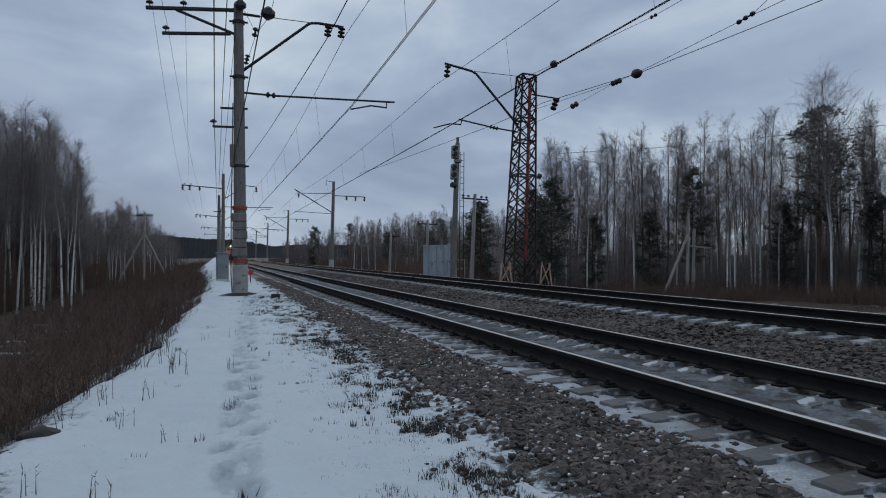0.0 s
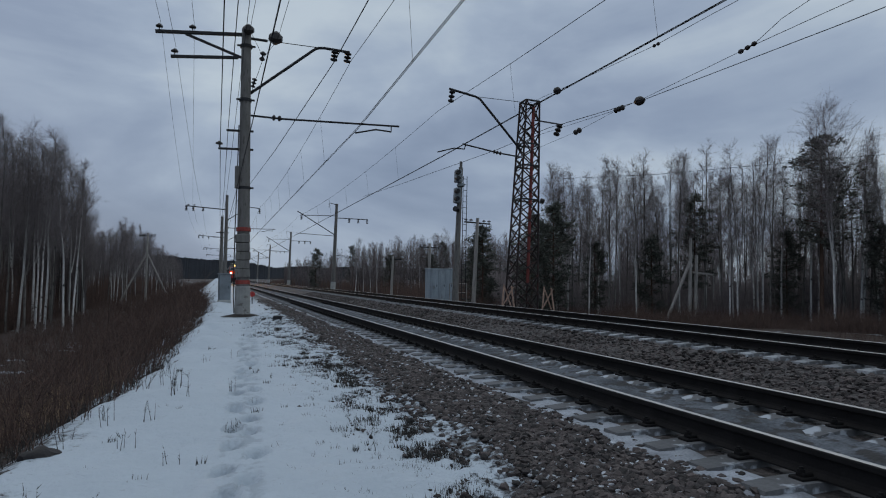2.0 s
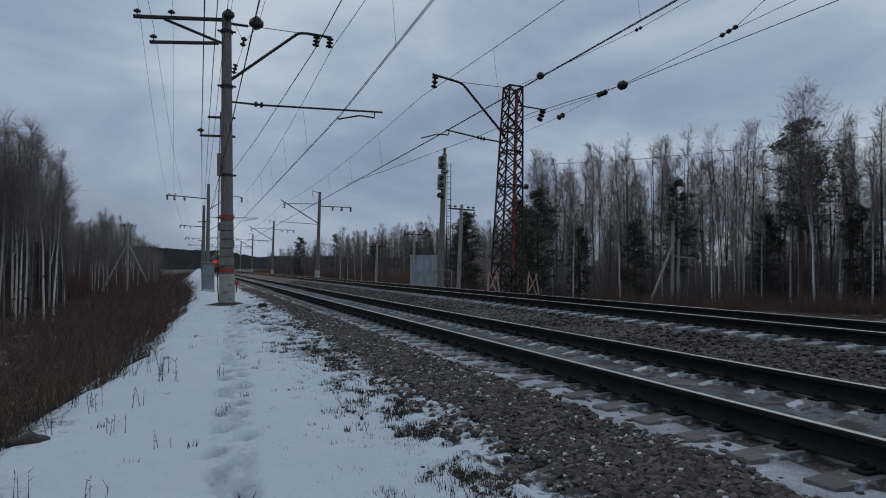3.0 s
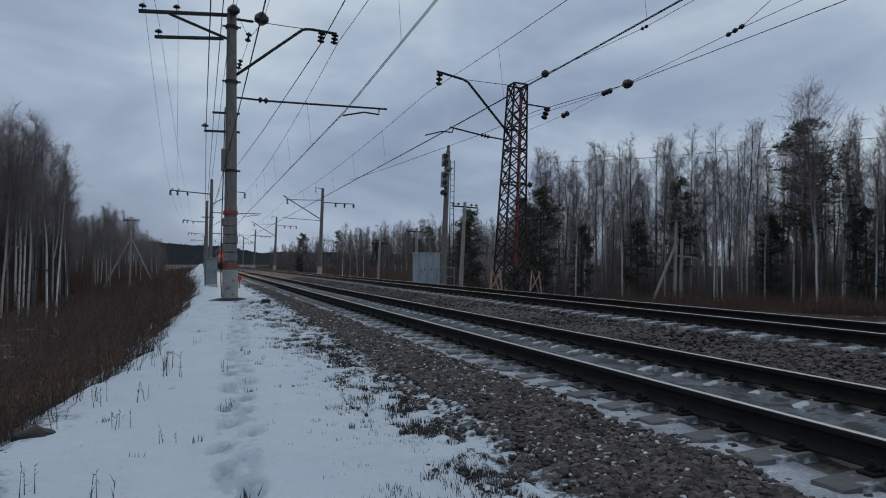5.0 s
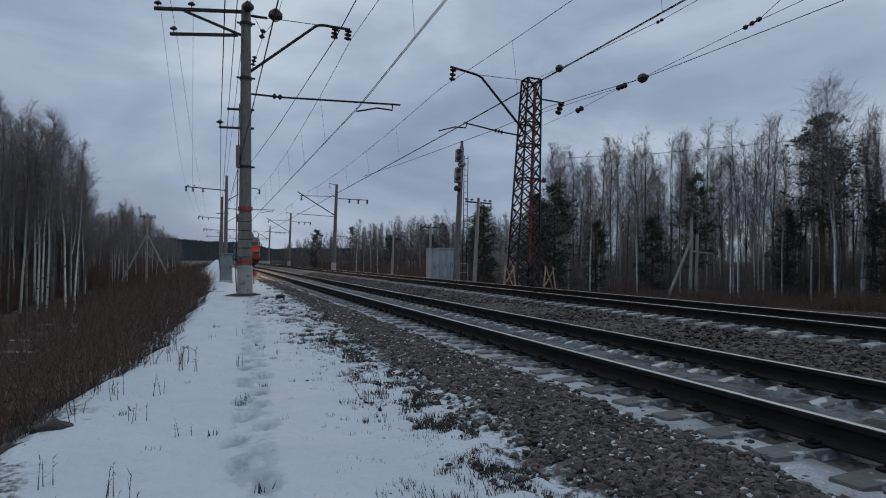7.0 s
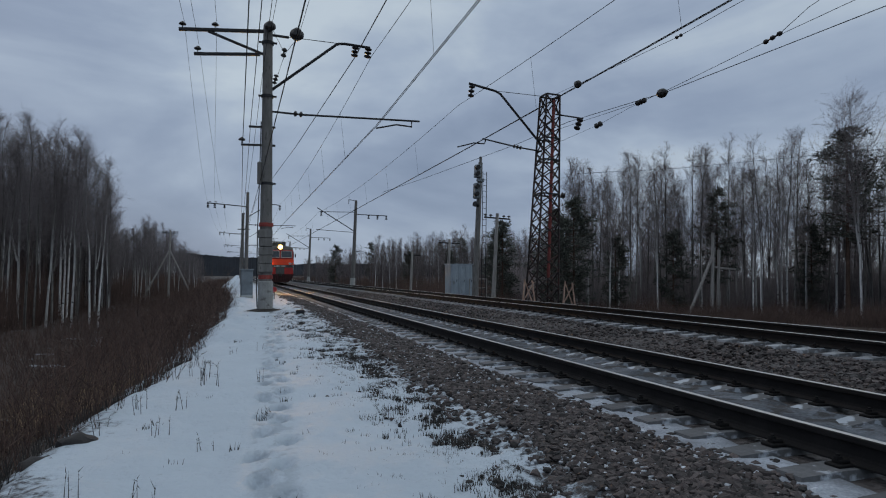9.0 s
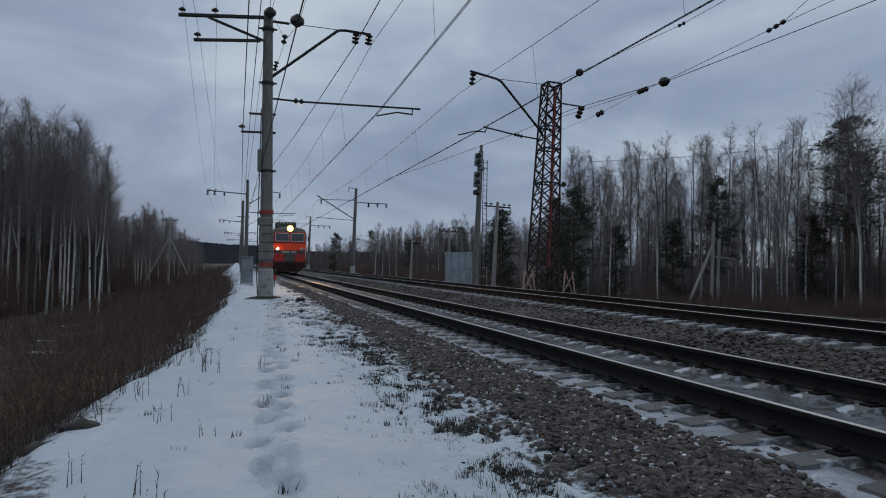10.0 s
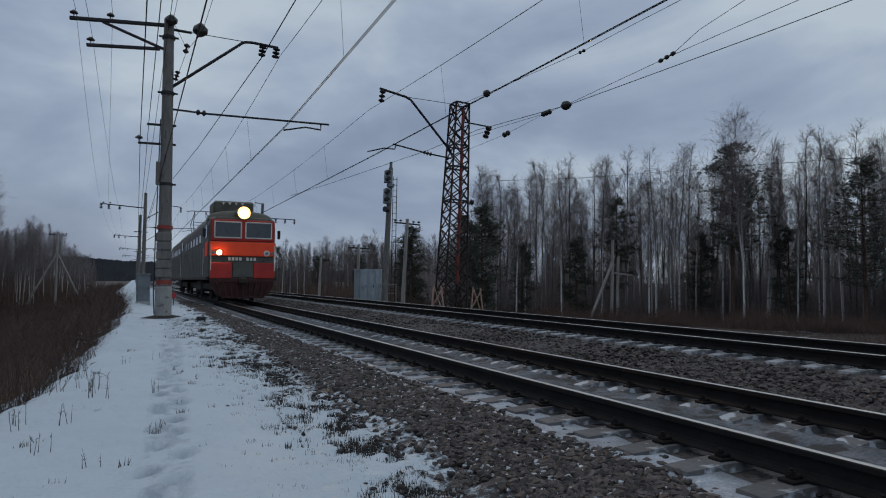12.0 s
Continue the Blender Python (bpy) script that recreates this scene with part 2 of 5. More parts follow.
# ---- mesh helpers ----
class Geo:
    """Collects vertices and faces of one mesh."""

    def __init__(self):
        self.v, self.f = [], []

    def add(self, verts, faces):
        n = len(self.v)
        self.v.extend(tuple(p) for p in verts)
        self.f.extend(tuple(i + n for i in f) for f in faces)
        return self

    def box(self, c, s, b=0.0, m=None):
        """Box of centre c and full size s with chamfer b."""
        h = [k / 2 for k in s]
        b = min(b, min(h) * 0.9)
        if b <= 0:
            vs = [(c[0] + i * h[0], c[1] + j * h[1], c[2] + k * h[2]) for i in (-1, 1) for j in (-1, 1) for k in (-1, 1)]
            fs = [(0, 1, 3, 2), (4, 6, 7, 5), (0, 4, 5, 1), (2, 3, 7, 6), (0, 2, 6, 4), (1, 5, 7, 3)]
        else:
            vs, idx, fs = [], {}, []
            for i in (-1, 1):
                for j in (-1, 1):
                    for k in (-1, 1):
                        for a in range(3):
                            d = [h[q] if q == a else h[q] - b for q in range(3)]
                            idx[i, j, k, a] = len(vs)
                            vs.append((c[0] + i * d[0], c[1] + j * d[1], c[2] + k * d[2]))
            for s1 in (-1, 1):
                fs.append([idx[s1, j, k, 0] for j, k in ((-1, -1), (1, -1), (1, 1), (-1, 1))][::s1])
                fs.append([idx[i, s1, k, 1] for i, k in ((-1, -1), (-1, 1), (1, 1), (1, -1))][::s1])
                fs.append([idx[i, j, s1, 2] for i, j in ((-1, -1), (1, -1), (1, 1), (-1, 1))][::s1])
                for s2 in (-1, 1):
                    o = s1 * s2
                    fs.append([idx[s1, s2, -1, 0], idx[s1, s2, -1, 1], idx[s1, s2, 1, 1], idx[s1, s2, 1, 0]][::o])
                    fs.append([idx[s1, -1, s2, 2], idx[s1, -1, s2, 0], idx[s1, 1, s2, 0], idx[s1, 1, s2, 2]][::-o][::-1])
                    fs.append([idx[-1, s1, s2, 1], idx[-1, s1, s2, 2], idx[1, s1, s2, 2], idx[1, s1, s2, 1]][::o])
                    for s3 in (-1, 1):
                        fs.append([idx[s1, s2, s3, a] for a in range(3)][::s1 * s2 * s3])
        if m is not None:
            vs = [m @ Vector(p) for p in vs]
        return self.add(vs, fs)

    def tube(self, pts, r, n=8, cap=True):
        """Tube along pts; r a number or one per point."""
        pts = [Vector(p) for p in pts]
        rs = [r] * len(pts) if isinstance(r, (int, float)) else list(r)
        base, ref = len(self.v), None
        for i, p in enumerate(pts):
            d = (pts[min(i + 1, len(pts) - 1)] - pts[max(i - 1, 0)]).normalized()
            if ref is None:
                ref = Vector((0, 0, 1)) if abs(d.z) < 0.9 else Vector((1, 0, 0))
            u = d.cross(ref).normalized()
            w = u.cross(d).normalized()
            ref = w
            for k in range(n):
                a = 2 * math.pi * k / n
                self.v.append(tuple(p + (u * math.cos(a) + w * math.sin(a)) * rs[i]))
        for i in range(len(pts) - 1):
            for k in range(n):
                a, b2 = base + i * n + k, base + i * n + (k + 1) % n
                self.f.append((a, b2, b2 + n, a + n))
        if cap:
            self.f.append(tuple(base + k for k in range(n))[::-1])
            self.f.append(tuple(base + (len(pts) - 1) * n + k for k in range(n)))
        return self

    def lathe(self, x, z, profile, n=20):
        """Profile of (y, radius) pairs turned round an axis along y through (x, z)."""
        vs = [(x + r * math.cos(2 * math.pi * k / n), y, z + r * math.sin(2 * math.pi * k / n)) for y, r in profile for k in range(n)]
        fs = [(i * n + k, i * n + (k + 1) % n, (i + 1) * n + (k + 1) % n, (i + 1) * n + k) for i in range(len(profile) - 1) for k in range(n)]
        return self.add(vs, fs)

    def beam(self, a, b, w, h):
        """Rectangular bar from a to b."""
        a, b = Vector(a), Vector(b)
        d = b - a
        m = Matrix.Translation((a + b) / 2) @ d.to_track_quat("Y", "Z").to_matrix().to_4x4()
        return self.box((0, 0, 0), (w, d.length, h), min(w, h) * 0.15, m)

    def prism(self, outline, y0, y1, axis="y"):
        """Outline of (x, z) pairs drawn out along y."""
        n = len(outline)
        vs = [(x, y0, z) for x, z in outline] + [(x, y1, z) for x, z in outline]
        fs = [(k, (k + 1) % n, (k + 1) % n + n, k + n) for k in range(n)] + [tuple(range(n))[::-1], tuple(range(n, 2 * n))]
        return self.add(vs, fs)

    def discs(self, a, b, r, count):
        """String of insulator sheds from a to b."""
        a, b = Vector(a), Vector(b)
        pts, rs = [], []
        for i in range(count):
            for f, q in ((0.05, 0.3), (0.3, 1.0), (0.55, 0.95), (0.8, 0.3)):
                pts.append(a.lerp(b, (i + f) / count))
                rs.append(r * q)
        return self.tube(pts, rs, 10)

    def mesh(self, name, smooth=False):
        me = bpy.data.meshes.new(name)
        me.from_pydata(self.v, [], self.f)
        bm = bmesh.new()
        bm.from_mesh(me)
        if len(bm.faces) < 40000:
            bmesh.ops.recalc_face_normals(bm, faces=bm.faces)
        bm.to_mesh(me)
        bm.free()
        if smooth:
            me.shade_smooth()
            me.set_sharp_from_angle(angle=radians(40))
        return me


def part(name, geo, material, parent=None, label="", smooth=False, m=None):
    me = geo if isinstance(geo, bpy.types.Mesh) else geo.mesh(name, smooth)
    if material and not me.materials:
        me.materials.append(material)
    ob = new(name, me)
    ob.parent = parent
    if m is not None:
        ob.matrix_basis = m
    return tagged(ob, label)


def thing(name, label, category, m=None, group="", kind=""):
    ob = new(name)
    ob.empty_display_size = 0.3
    if m is not None:
        ob.matrix_basis = m
    return tagged(ob, label, category, group, kind)


def tri_mesh(name, verts, tris, material):
    """Large triangle mesh from arrays."""
    me = bpy.data.meshes.new(name)
    me.vertices.add(len(verts))
    me.vertices.foreach_set("co", np.asarray(verts, np.float32).ravel())
    tris = np.asarray(tris, np.int32)
    me.loops.add(tris.size)
    me.loops.foreach_set("vertex_index", tris.ravel())
    me.polygons.add(len(tris))
    me.polygons.foreach_set("loop_start", np.arange(0, tris.size, 3, dtype=np.int32))
    me.update(calc_edges=True)
    me.validate()
    me.materials.append(material)
    return me


# ---- the ground: embankment, ballast, snowy shoulder, ditches ----
TRACK2_X, TRACK2_Z = 5.1, 0.10


def interp(v, xs, ys):
    return float(np.interp(v, xs, ys))


def snow_edge(y):
    return interp(y, (0, 6.4, 9.6, 12.4, 18, 26, 34, 44, 70, 200), (-6.6, -6.2, -5.8, -5.35, -5.0, -4.75, -4.95, -5.6, -6.2, -6.0)) + 0.22 * noise.noise((y * 0.55, 4.0, 0))


def shoulder(y):
    return interp(y, (2, 12, 23, 60), (-0.46, -0.33, -0.15, -0.12))


rng = np.random.default_rng(7)
FOOTPRINTS = []
for k in range(48):
    fy = 2.4 + k * 0.4
    fx = -4.675 + 0.051 * fy + (0.10 if k % 2 else -0.09) + rng.uniform(-0.05, 0.05)
    FOOTPRINTS.append((fx, fy + rng.uniform(-0.12, 0.12), rng.uniform(0.10, 0.18)))


def ground_z(x, y, detail=True):
    sh, xe = shoulder(y), snow_edge(y)
    far = max(0.0, min(1.0, (abs(y) - 230) / 200))
    if x < xe:
        d = xe - x
        z = sh - 0.10 - min(d, 1.0) * 0.55 - min(max(d - 1.0, 0), 4.0) * 0.36
        z = max(z, -2.1)
    elif x < -2.5:
        z = sh - 0.10 * ((-2.5 - x) / (-2.5 - xe)) ** 2
    elif x < -1.45:
        z = sh + (-0.245 - sh) * (x + 2.5) / 1.05
    elif x < 1.5:
        z = -0.245
    elif x < 2.6:
        z = -0.245 - 0.10 * (x - 1.5) / 1.1
    elif x < 3.6:
        z = -0.345 + 0.20 * (x - 2.6)
    elif x < 6.6:
        z = -0.145
    elif x < 8.0:
        z = -0.145 - 0.10 * (x - 6.6)
    elif x < 10.0:
        z = -0.285
    else:
        z = max(-0.285 - 0.28 * (x - 10.0), -1.7)
    if detail:
        z += 0.035 * noise.noise((x * 0.9, y * 0.5, 0)) + 0.018 * noise.noise((x * 4, y * 4, 3))
        if x < xe - 0.5 or x > 11:
            z += 0.25 * noise.noise((x * 0.15, y * 0.15, 5)) * (1 - far)
        lump = max(0.0, min(1.0, (x + 6.9) / 0.5, (-3.9 - x) / 0.8, (y - 12) / 5, (44 - y) / 6))
        if lump:
            z += lump * (0.24 * max(0.0, noise.noise((x * 1.1, y * 0.55, 30)) + 0.2) + 0.10 * noise.noise((x * 2.6, y * 1.6, 12)))
        if -6.4 < x < -2.2 and y < 30:
            z += 0.035 * noise.noise((x * 1.3, y * 1.1, 8)) + 0.010 * noise.noise((x * 7, y * 7, 18)) + 0.012 * abs(noise.noise((x * 3.1, y * 2.4, 28)))
            if x > -3.9:
                z += min(1.0, (x + 3.9) * 1.5) * (0.035 * noise.noise((x * 6, y * 5, 40)) + 0.02 * noise.noise((x * 13, y * 11, 44)))
            for fx, fy, fd in FOOTPRINTS:
                if abs(y - fy) < 0.35:
                    e = ((x - fx - 0.3 * (y - fy) * (0.2 if fd > 0.08 else -0.2)) / 0.075) ** 2 + ((y - fy) / 0.14) ** 2
                    if e < 4:
                        z += -fd * math.exp(-e * e * 0.7) + 0.02 * math.exp(-(e - 2.2) ** 2 * 2)
    return z


def grid_lines(stops):
    out = []
    for a, b, step in stops:
        n = max(1, round((b - a) / step))
        out += [a + (b - a) * i / n for i in range(n)]
    return out + [stops[-1][1]]


GX = grid_lines([(-2500, -400, 300), (-400, -60, 40), (-60, -14, 3), (-14, -6.6, 0.35), (-6.6, -2.2, 0.05), (-2.2, -1.2, 0.1),
                 (-1.2, 1.4, 0.4), (1.4, 3.8, 0.15), (3.8, 12, 0.5), (12, 60, 3), (60, 400, 40), (400, 2500, 300)])
GY = grid_lines([(-2500, -300, 300), (-300, -40, 20), (-40, 1.5, 1.5), (1.5, 14, 0.05), (14, 26, 0.12), (26, 60, 0.6), (60, 260, 4),
                 (260, 600, 30), (600, 4000, 300)])
gv = np.empty((len(GX) * len(GY), 3), np.float32)
k = 0
for gy in GY:
    for gx in GX:
        gv[k] = (gx, gy, ground_z(gx, gy))
        k += 1
nx = len(GX)
qi = (np.arange(len(GY) - 1)[:, None] * nx + np.arange(nx - 1)[None, :]).ravel()
gt = np.concatenate([np.stack([qi, qi + 1, qi + nx + 1], 1), np.stack([qi, qi + nx + 1, qi + nx], 1)])


def ground_material():
    """Snow on the shoulder, crushed stone by the rails, leaf litter beyond, by position along x."""
    m = bpy.data.materials.new("snow_ballast_and_litter")
    m.use_nodes = True
    t = m.node_tree
    b = t.nodes["Principled BSDF"]
    L, N = t.links.new, t.nodes.new
    tc, sep = N("ShaderNodeTexCoord"), N("ShaderNodeSeparateXYZ")
    L(tc.outputs["Object"], sep.inputs[0])

    def tex(scale, detail=6.0, rough=0.6):
        n = N("ShaderNodeTexNoise")
        n.inputs["Scale"].default_value, n.inputs["Detail"].default_value, n.inputs["Roughness"].default_value = scale, detail, rough
        L(tc.outputs["Object"], n.inputs["Vector"])
        return n.outputs["Fac"]

    def math_(op, a, bb, c=None):
        n = N("ShaderNodeMath")
        n.operation = op
        for i, s in enumerate((a, bb, c)):
            if s is None:
                continue
            if isinstance(s, (int, float)):
                n.inputs[i].default_value = s
            else:
                L(s, n.inputs[i])
        return n.outputs[0]

    def band(v, lo, hi):
        n = N("ShaderNodeMapRange")
        n.interpolation_type = "SMOOTHSTEP"
        n.inputs["From Min"].default_value, n.inputs["From Max"].default_value = lo, hi
        L(v, n.inputs["Value"])
        return n.outputs["Result"]

    def mix(fac, a, bb):
        n = N("ShaderNodeMix")
        n.data_type = "RGBA"
        for s, key in ((fac, "Factor"), (a, "A"), (bb, "B")):
            if isinstance(s, tuple):
                n.inputs[key].default_value = (*s, 1)
            else:
                L(s, n.inputs[key])
        return n.outputs["Result"]

    x = sep.outputs["X"]
    wob = math_("MULTIPLY_ADD", tex(0.8, 8.0, 0.68), 2.2, -1.1)
    wob2 = math_("MULTIPLY_ADD", tex(11.0, 6.0, 0.7), 2.8, -1.4)
    xs = math_("ADD", math_("ADD", x, wob), wob2)
    snow_right = band(xs, -2.15, -2.55)
    snow_left = band(math_("ADD", math_("ADD", x, math_("MULTIPLY", wob, 0.9)), math_("MULTIPLY", wob2, 0.7)), -6.5, -6.0)
    snow = math_("MULTIPLY", snow_right, snow_left)
    patches = math_("MULTIPLY", band(tex(0.33, 6.0, 0.7), 0.60, 0.66), math_("MAXIMUM", band(x, 9.0, 12.0), band(x, -6.6, -7.5)))
    snow = math_("MAXIMUM", snow, math_("MULTIPLY", patches, 0.8))
    far_stone = math_("MULTIPLY", band(x, -4.5, -3.0), band(x, 9.6, 8.6))
    vor = N("ShaderNodeTexVoronoi")
    vor.inputs["Scale"].default_value = 17.0
    L(tc.outputs["Object"], vor.inputs["Vector"])
    hs = N("ShaderNodeSeparateColor")
    L(vor.outputs["Color"], hs.inputs["Color"])
    stone = mix(hs.outputs["Red"], (0.022, 0.018, 0.017), (0.10, 0.084, 0.080))
    stone = mix(band(tex(2.2, 6.0), 0.66, 0.76), stone, (0.24, 0.25, 0.27))
    litter = mix(tex(1.4, 8.0, 0.7), (0.022, 0.014, 0.011), (0.065, 0.042, 0.030))
    base = mix(far_stone, litter, stone)
    snow_col = mix(tex(1.1, 6.0), (0.45, 0.51, 0.57), (0.56, 0.62, 0.68))
    snow_col = mix(band(tex(14.0, 6.0, 0.7), 0.60, 0.78), snow_col, (0.36, 0.39, 0.42))
    # darker grey blotches along the trodden line
    off = math_("ABSOLUTE", math_("SUBTRACT", math_("ADD", x, 4.675), math_("MULTIPLY", sep.outputs["Y"], 0.051)), 0.0)
    trod = math_("MULTIPLY", band(math_("ADD", off, math_("MULTIPLY", wob2, 0.10)), 0.24, 0.10), band(tex(5.0, 5.0, 0.6), 0.46, 0.60))
    snow_col = mix(math_("MULTIPLY", trod, 0.5), snow_col, (0.27, 0.31, 0.36))
    L(mix(snow, base, snow_col), b.inputs["Base Color"])
    b.inputs["Roughness"].default_value = 0.75
    bp = N("ShaderNodeBump")
    bp.inputs["Strength"].default_value, bp.inputs["Distance"].default_value = 0.85, 0.05
    L(math_("ADD", math_("ADD", math_("MULTIPLY", tex(6.0, 8.0, 0.6), 0.7), math_("MULTIPLY", tex(34.0, 5.0, 0.7), 0.22)), math_("MULTIPLY", vor.outputs["Distance"], math_("SUBTRACT", 0.8, snow))), bp.inputs["Height"])
    L(bp.outputs["Normal"], b.inputs["Normal"])
    return m


ground_me = tri_mesh("ground", gv, gt, ground_material())
ground_me.shade_smooth()
tagged(new("ground", ground_me), "snow-covered embankment shoulder with dark ballast and brown litter", "ground", kind="structure")


# ---- railway tracks ----
RAIL = [(-0.075, -0.18), (0.075, -0.18), (0.075, -0.168), (0.02, -0.15), (0.009, -0.13), (0.009, -0.05), (0.0375, -0.04),
        (0.0375, -0.008), (0.03, -0.001), (-0.03, -0.001), (-0.0375, -0.008), (-0.0375, -0.04), (-0.009, -0.05), (-0.009, -0.13),
        (-0.02, -0.15), (-0.075, -0.168)]
SPACING, Y_START, Y_END = 0.55, -6.0, 420.0


def sleeper_mesh():
    """Concrete sleeper, 2.7 m: thicker under the rails, waisted in the middle, sloped ends."""
    g, prof = Geo(), ((-1.37, 0.0, 0.12), (-1.32, 0.128, 0.125), (-1.0, 0.145, 0.13), (-0.55, 0.145, 0.13), (-0.25, 0.10, 0.11),
                      (0.25, 0.10, 0.11), (0.55, 0.145, 0.13), (1.0, 0.145, 0.13), (1.32, 0.128, 0.125), (1.37, 0.0, 0.12))
    vs, fs = [], []
    for x, top, w in prof:
        vs += [(x, -w - 0.03, -0.08), (x, -w + 0.02, top), (x, w - 0.02, top), (x, w + 0.03, -0.08)]
    for i in range(len(prof) - 1):
        for k in range(4):
            a, b = 4 * i + k, 4 * i + (k + 1) % 4
            fs.append((a, b, b + 4, a + 4))
    fs += [(0, 1, 2, 3), tuple(4 * (len(prof) - 1) + k for k in (3, 2, 1, 0))]
    return g.add(vs, fs).mesh("sleeper")


def fastener_mesh():
    g = Geo()
    g.box((0, 0, 0.012), (0.16, 0.12, 0.024), 0.006)
    g.box((0.0, 0, 0.035), (0.09, 0.07, 0.03), 0.008)
    g.tube([(0.025, 0, 0.02), (0.025, 0, 0.085)], 0.016, 6)
    g.tube([(0.025, 0, 0.05), (0.025, 0, 0.07)], 0.027, 6)
    return g.mesh("rail_clip")


SLEEPER_ME, CLIP_ME = sleeper_mesh(), fastener_mesh()
SLEEPER_ME.materials.append(SLEEPER)
CLIP_ME.materials.append(RUST_STEEL)
DUSTED_ME = sleeper_mesh()
DUSTED_ME.materials.append(mat("snow_dusted_sleeper", (0.25, 0.26, 0.275), 0.85, var=0.3, scale=3, fine=28, bump=0.4, second=(0.12, 0.12, 0.122), second_at=0.54, random_tint=0.3))
PARTS_FROM, PARTS_COUNT = 2.0, 130


def railway_track(x0, z0, label, sleeper):
    track = thing("railway_track", label, "railway track", pose(x0, 0, z0), group="parallel tracks", kind="structure")
    for side in (-1, 1):
        web = part("rail", Geo().prism([(px + side * 0.7975, pz) for px, pz in RAIL], Y_START - 60, Y_END), RUST_STEEL, track, "dark rusted steel rail")
        head = [(0.037 * math.sin(a), -0.016 + 0.021 * math.cos(a)) for a in [radians(k * 13 - 91) for k in range(15)]]
        part("rail_head", Geo().prism([(px + side * 0.7975, pz) for px, pz in head], Y_START - 60, Y_END), RAIL_HEAD, web, "polished running surface", smooth=True)
    rest = Geo()
    n = int((Y_END - Y_START) / SPACING)
    made = 0
    for i in range(n):
        y = Y_START + i * SPACING
        m = pose(rng.uniform(-0.02, 0.02), y + rng.uniform(-0.015, 0.015), -0.335, 0, rng.uniform(-0.3, 0.3), rng.uniform(-0.5, 0.5))
        if y >= PARTS_FROM and made < PARTS_COUNT:
            part("sleeper", sleeper, None, track, m=m)
            if made < 60:
                for side in (-1, 1):
                    for s2 in (-1, 1):
                        part("rail_clip", CLIP_ME, None, track, m=pose(side * 0.7975 + s2 * 0.115, y, -0.192, 0, 0, 0 if s2 > 0 else 180))
            made += 1
        elif y < 260:
            rest.add([m @ v.co for v in sleeper.vertices], [tuple(p.vertices) for p in sleeper.polygons])
    tagged(part("sleeper_row", rest, sleeper.materials[0], track), kind="stuff")
    return track


railway_track(0, 0, "straight railway track with dark rails on snowy concrete sleepers", SLEEPER_ME)
railway_track(TRACK2_X, TRACK2_Z, "second straight track on dark crushed-stone ballast", DUSTED_ME)


def bed_sheet(name, label, x0, x1, z, y0, y1, material, amp, sx=0.10):
    xs = np.arange(x0, x1 + 1e-6, sx)
    ys = np.concatenate([np.arange(y0, 22, 0.09), np.arange(22, 60, 0.3), np.arange(60, y1, 3.0)])
    vs = np.empty((len(xs) * len(ys), 3), np.float32)
    i = 0
    for y in ys:
        for x in xs:
            edge = min(x - x0 + 0.16 * noise.noise((y * 1.3, x0, 2)), x1 - x)
            vs[i] = (x, y, z + amp * noise.noise((x * 2.2, y * 2.2, 11)) + amp * 0.5 * noise.noise((x * 9, y * 9, 2)) - max(0, 0.12 - edge) * 1.2)
            i += 1
    n = len(xs)
    q = (np.arange(len(ys) - 1)[:, None] * n + np.arange(n - 1)[None, :]).ravel()
    me = tri_mesh(name, vs, np.concatenate([np.stack([q, q + 1, q + n + 1], 1), np.stack([q, q + n + 1, q + n], 1)]), material)
    me.shade_smooth()
    return tagged(new(name, me), label, "snow", kind="structure")


bed_sheet("icy_track_bed", "grey icy trampled snow frozen between the rails", -0.70, 0.70, -0.212, -12, 250, ICE_BED, 0.045)
bed_sheet("snow_drift_strip", "thin frozen snow between the sleeper ends", -1.55, -0.88, -0.226, -12, 250, SNOW_LUMP, 0.024)


# ---- crushed stone ----
def ico():
    bm = bmesh.new()
    bmesh.ops.create_icosphere(bm, subdivisions=1, radius=1)
    v = np.array([p.co[:] for p in bm.verts], np.float32)
    f = np.array([[q.index for q in p.verts] for p in bm.faces], np.int32)
    bm.free()
    return v, f


ICO_V, ICO_F = ico()


def stones(name, label, count, region, size, material, seed):
    """Loose angular stones over region(rng) -> x, y, lying on the ground."""
    r = np.random.default_rng(seed)
    vs, fs = np.empty((count, 12, 3), np.float32), np.empty((count, 20, 3), np.int32)
    for i in range(count):
        x, y = region(r)
        s = size * r.uniform(0.5, 1.5)
        v = ICO_V * r.uniform(0.55, 1.4, (12, 1)) * np.array([s * r.uniform(0.8, 1.4), s * r.uniform(0.7, 1.1), s * r.uniform(0.5, 0.85)])
        a, b = r.uniform(0, 6.28), r.uniform(-0.5, 0.5)
        ca, sa, cb, sb = math.cos(a), math.sin(a), math.cos(b), math.sin(b)
        v = v @ np.array([[1, 0, 0], [0, cb, -sb], [0, sb, cb]]) @ np.array([[ca, -sa, 0], [sa, ca, 0], [0, 0, 1]])
        vs[i] = v + np.array([x, y, ground_z(x, y, False) + s * 0.25])
        fs[i] = ICO_F + i * 12
    me = tri_mesh(name, vs.reshape(-1, 3), fs.reshape(-1, 3), material)
    me.shade_flat()
    return tagged(new(name, me), label, "gravel", kind="stuff")


def near_y(r, lo, hi, power=2.2):
    if r.uniform() < 0.12:
        return r.uniform(lo - 11, lo)
    return lo + (hi - lo) * r.uniform(0, 1) ** power


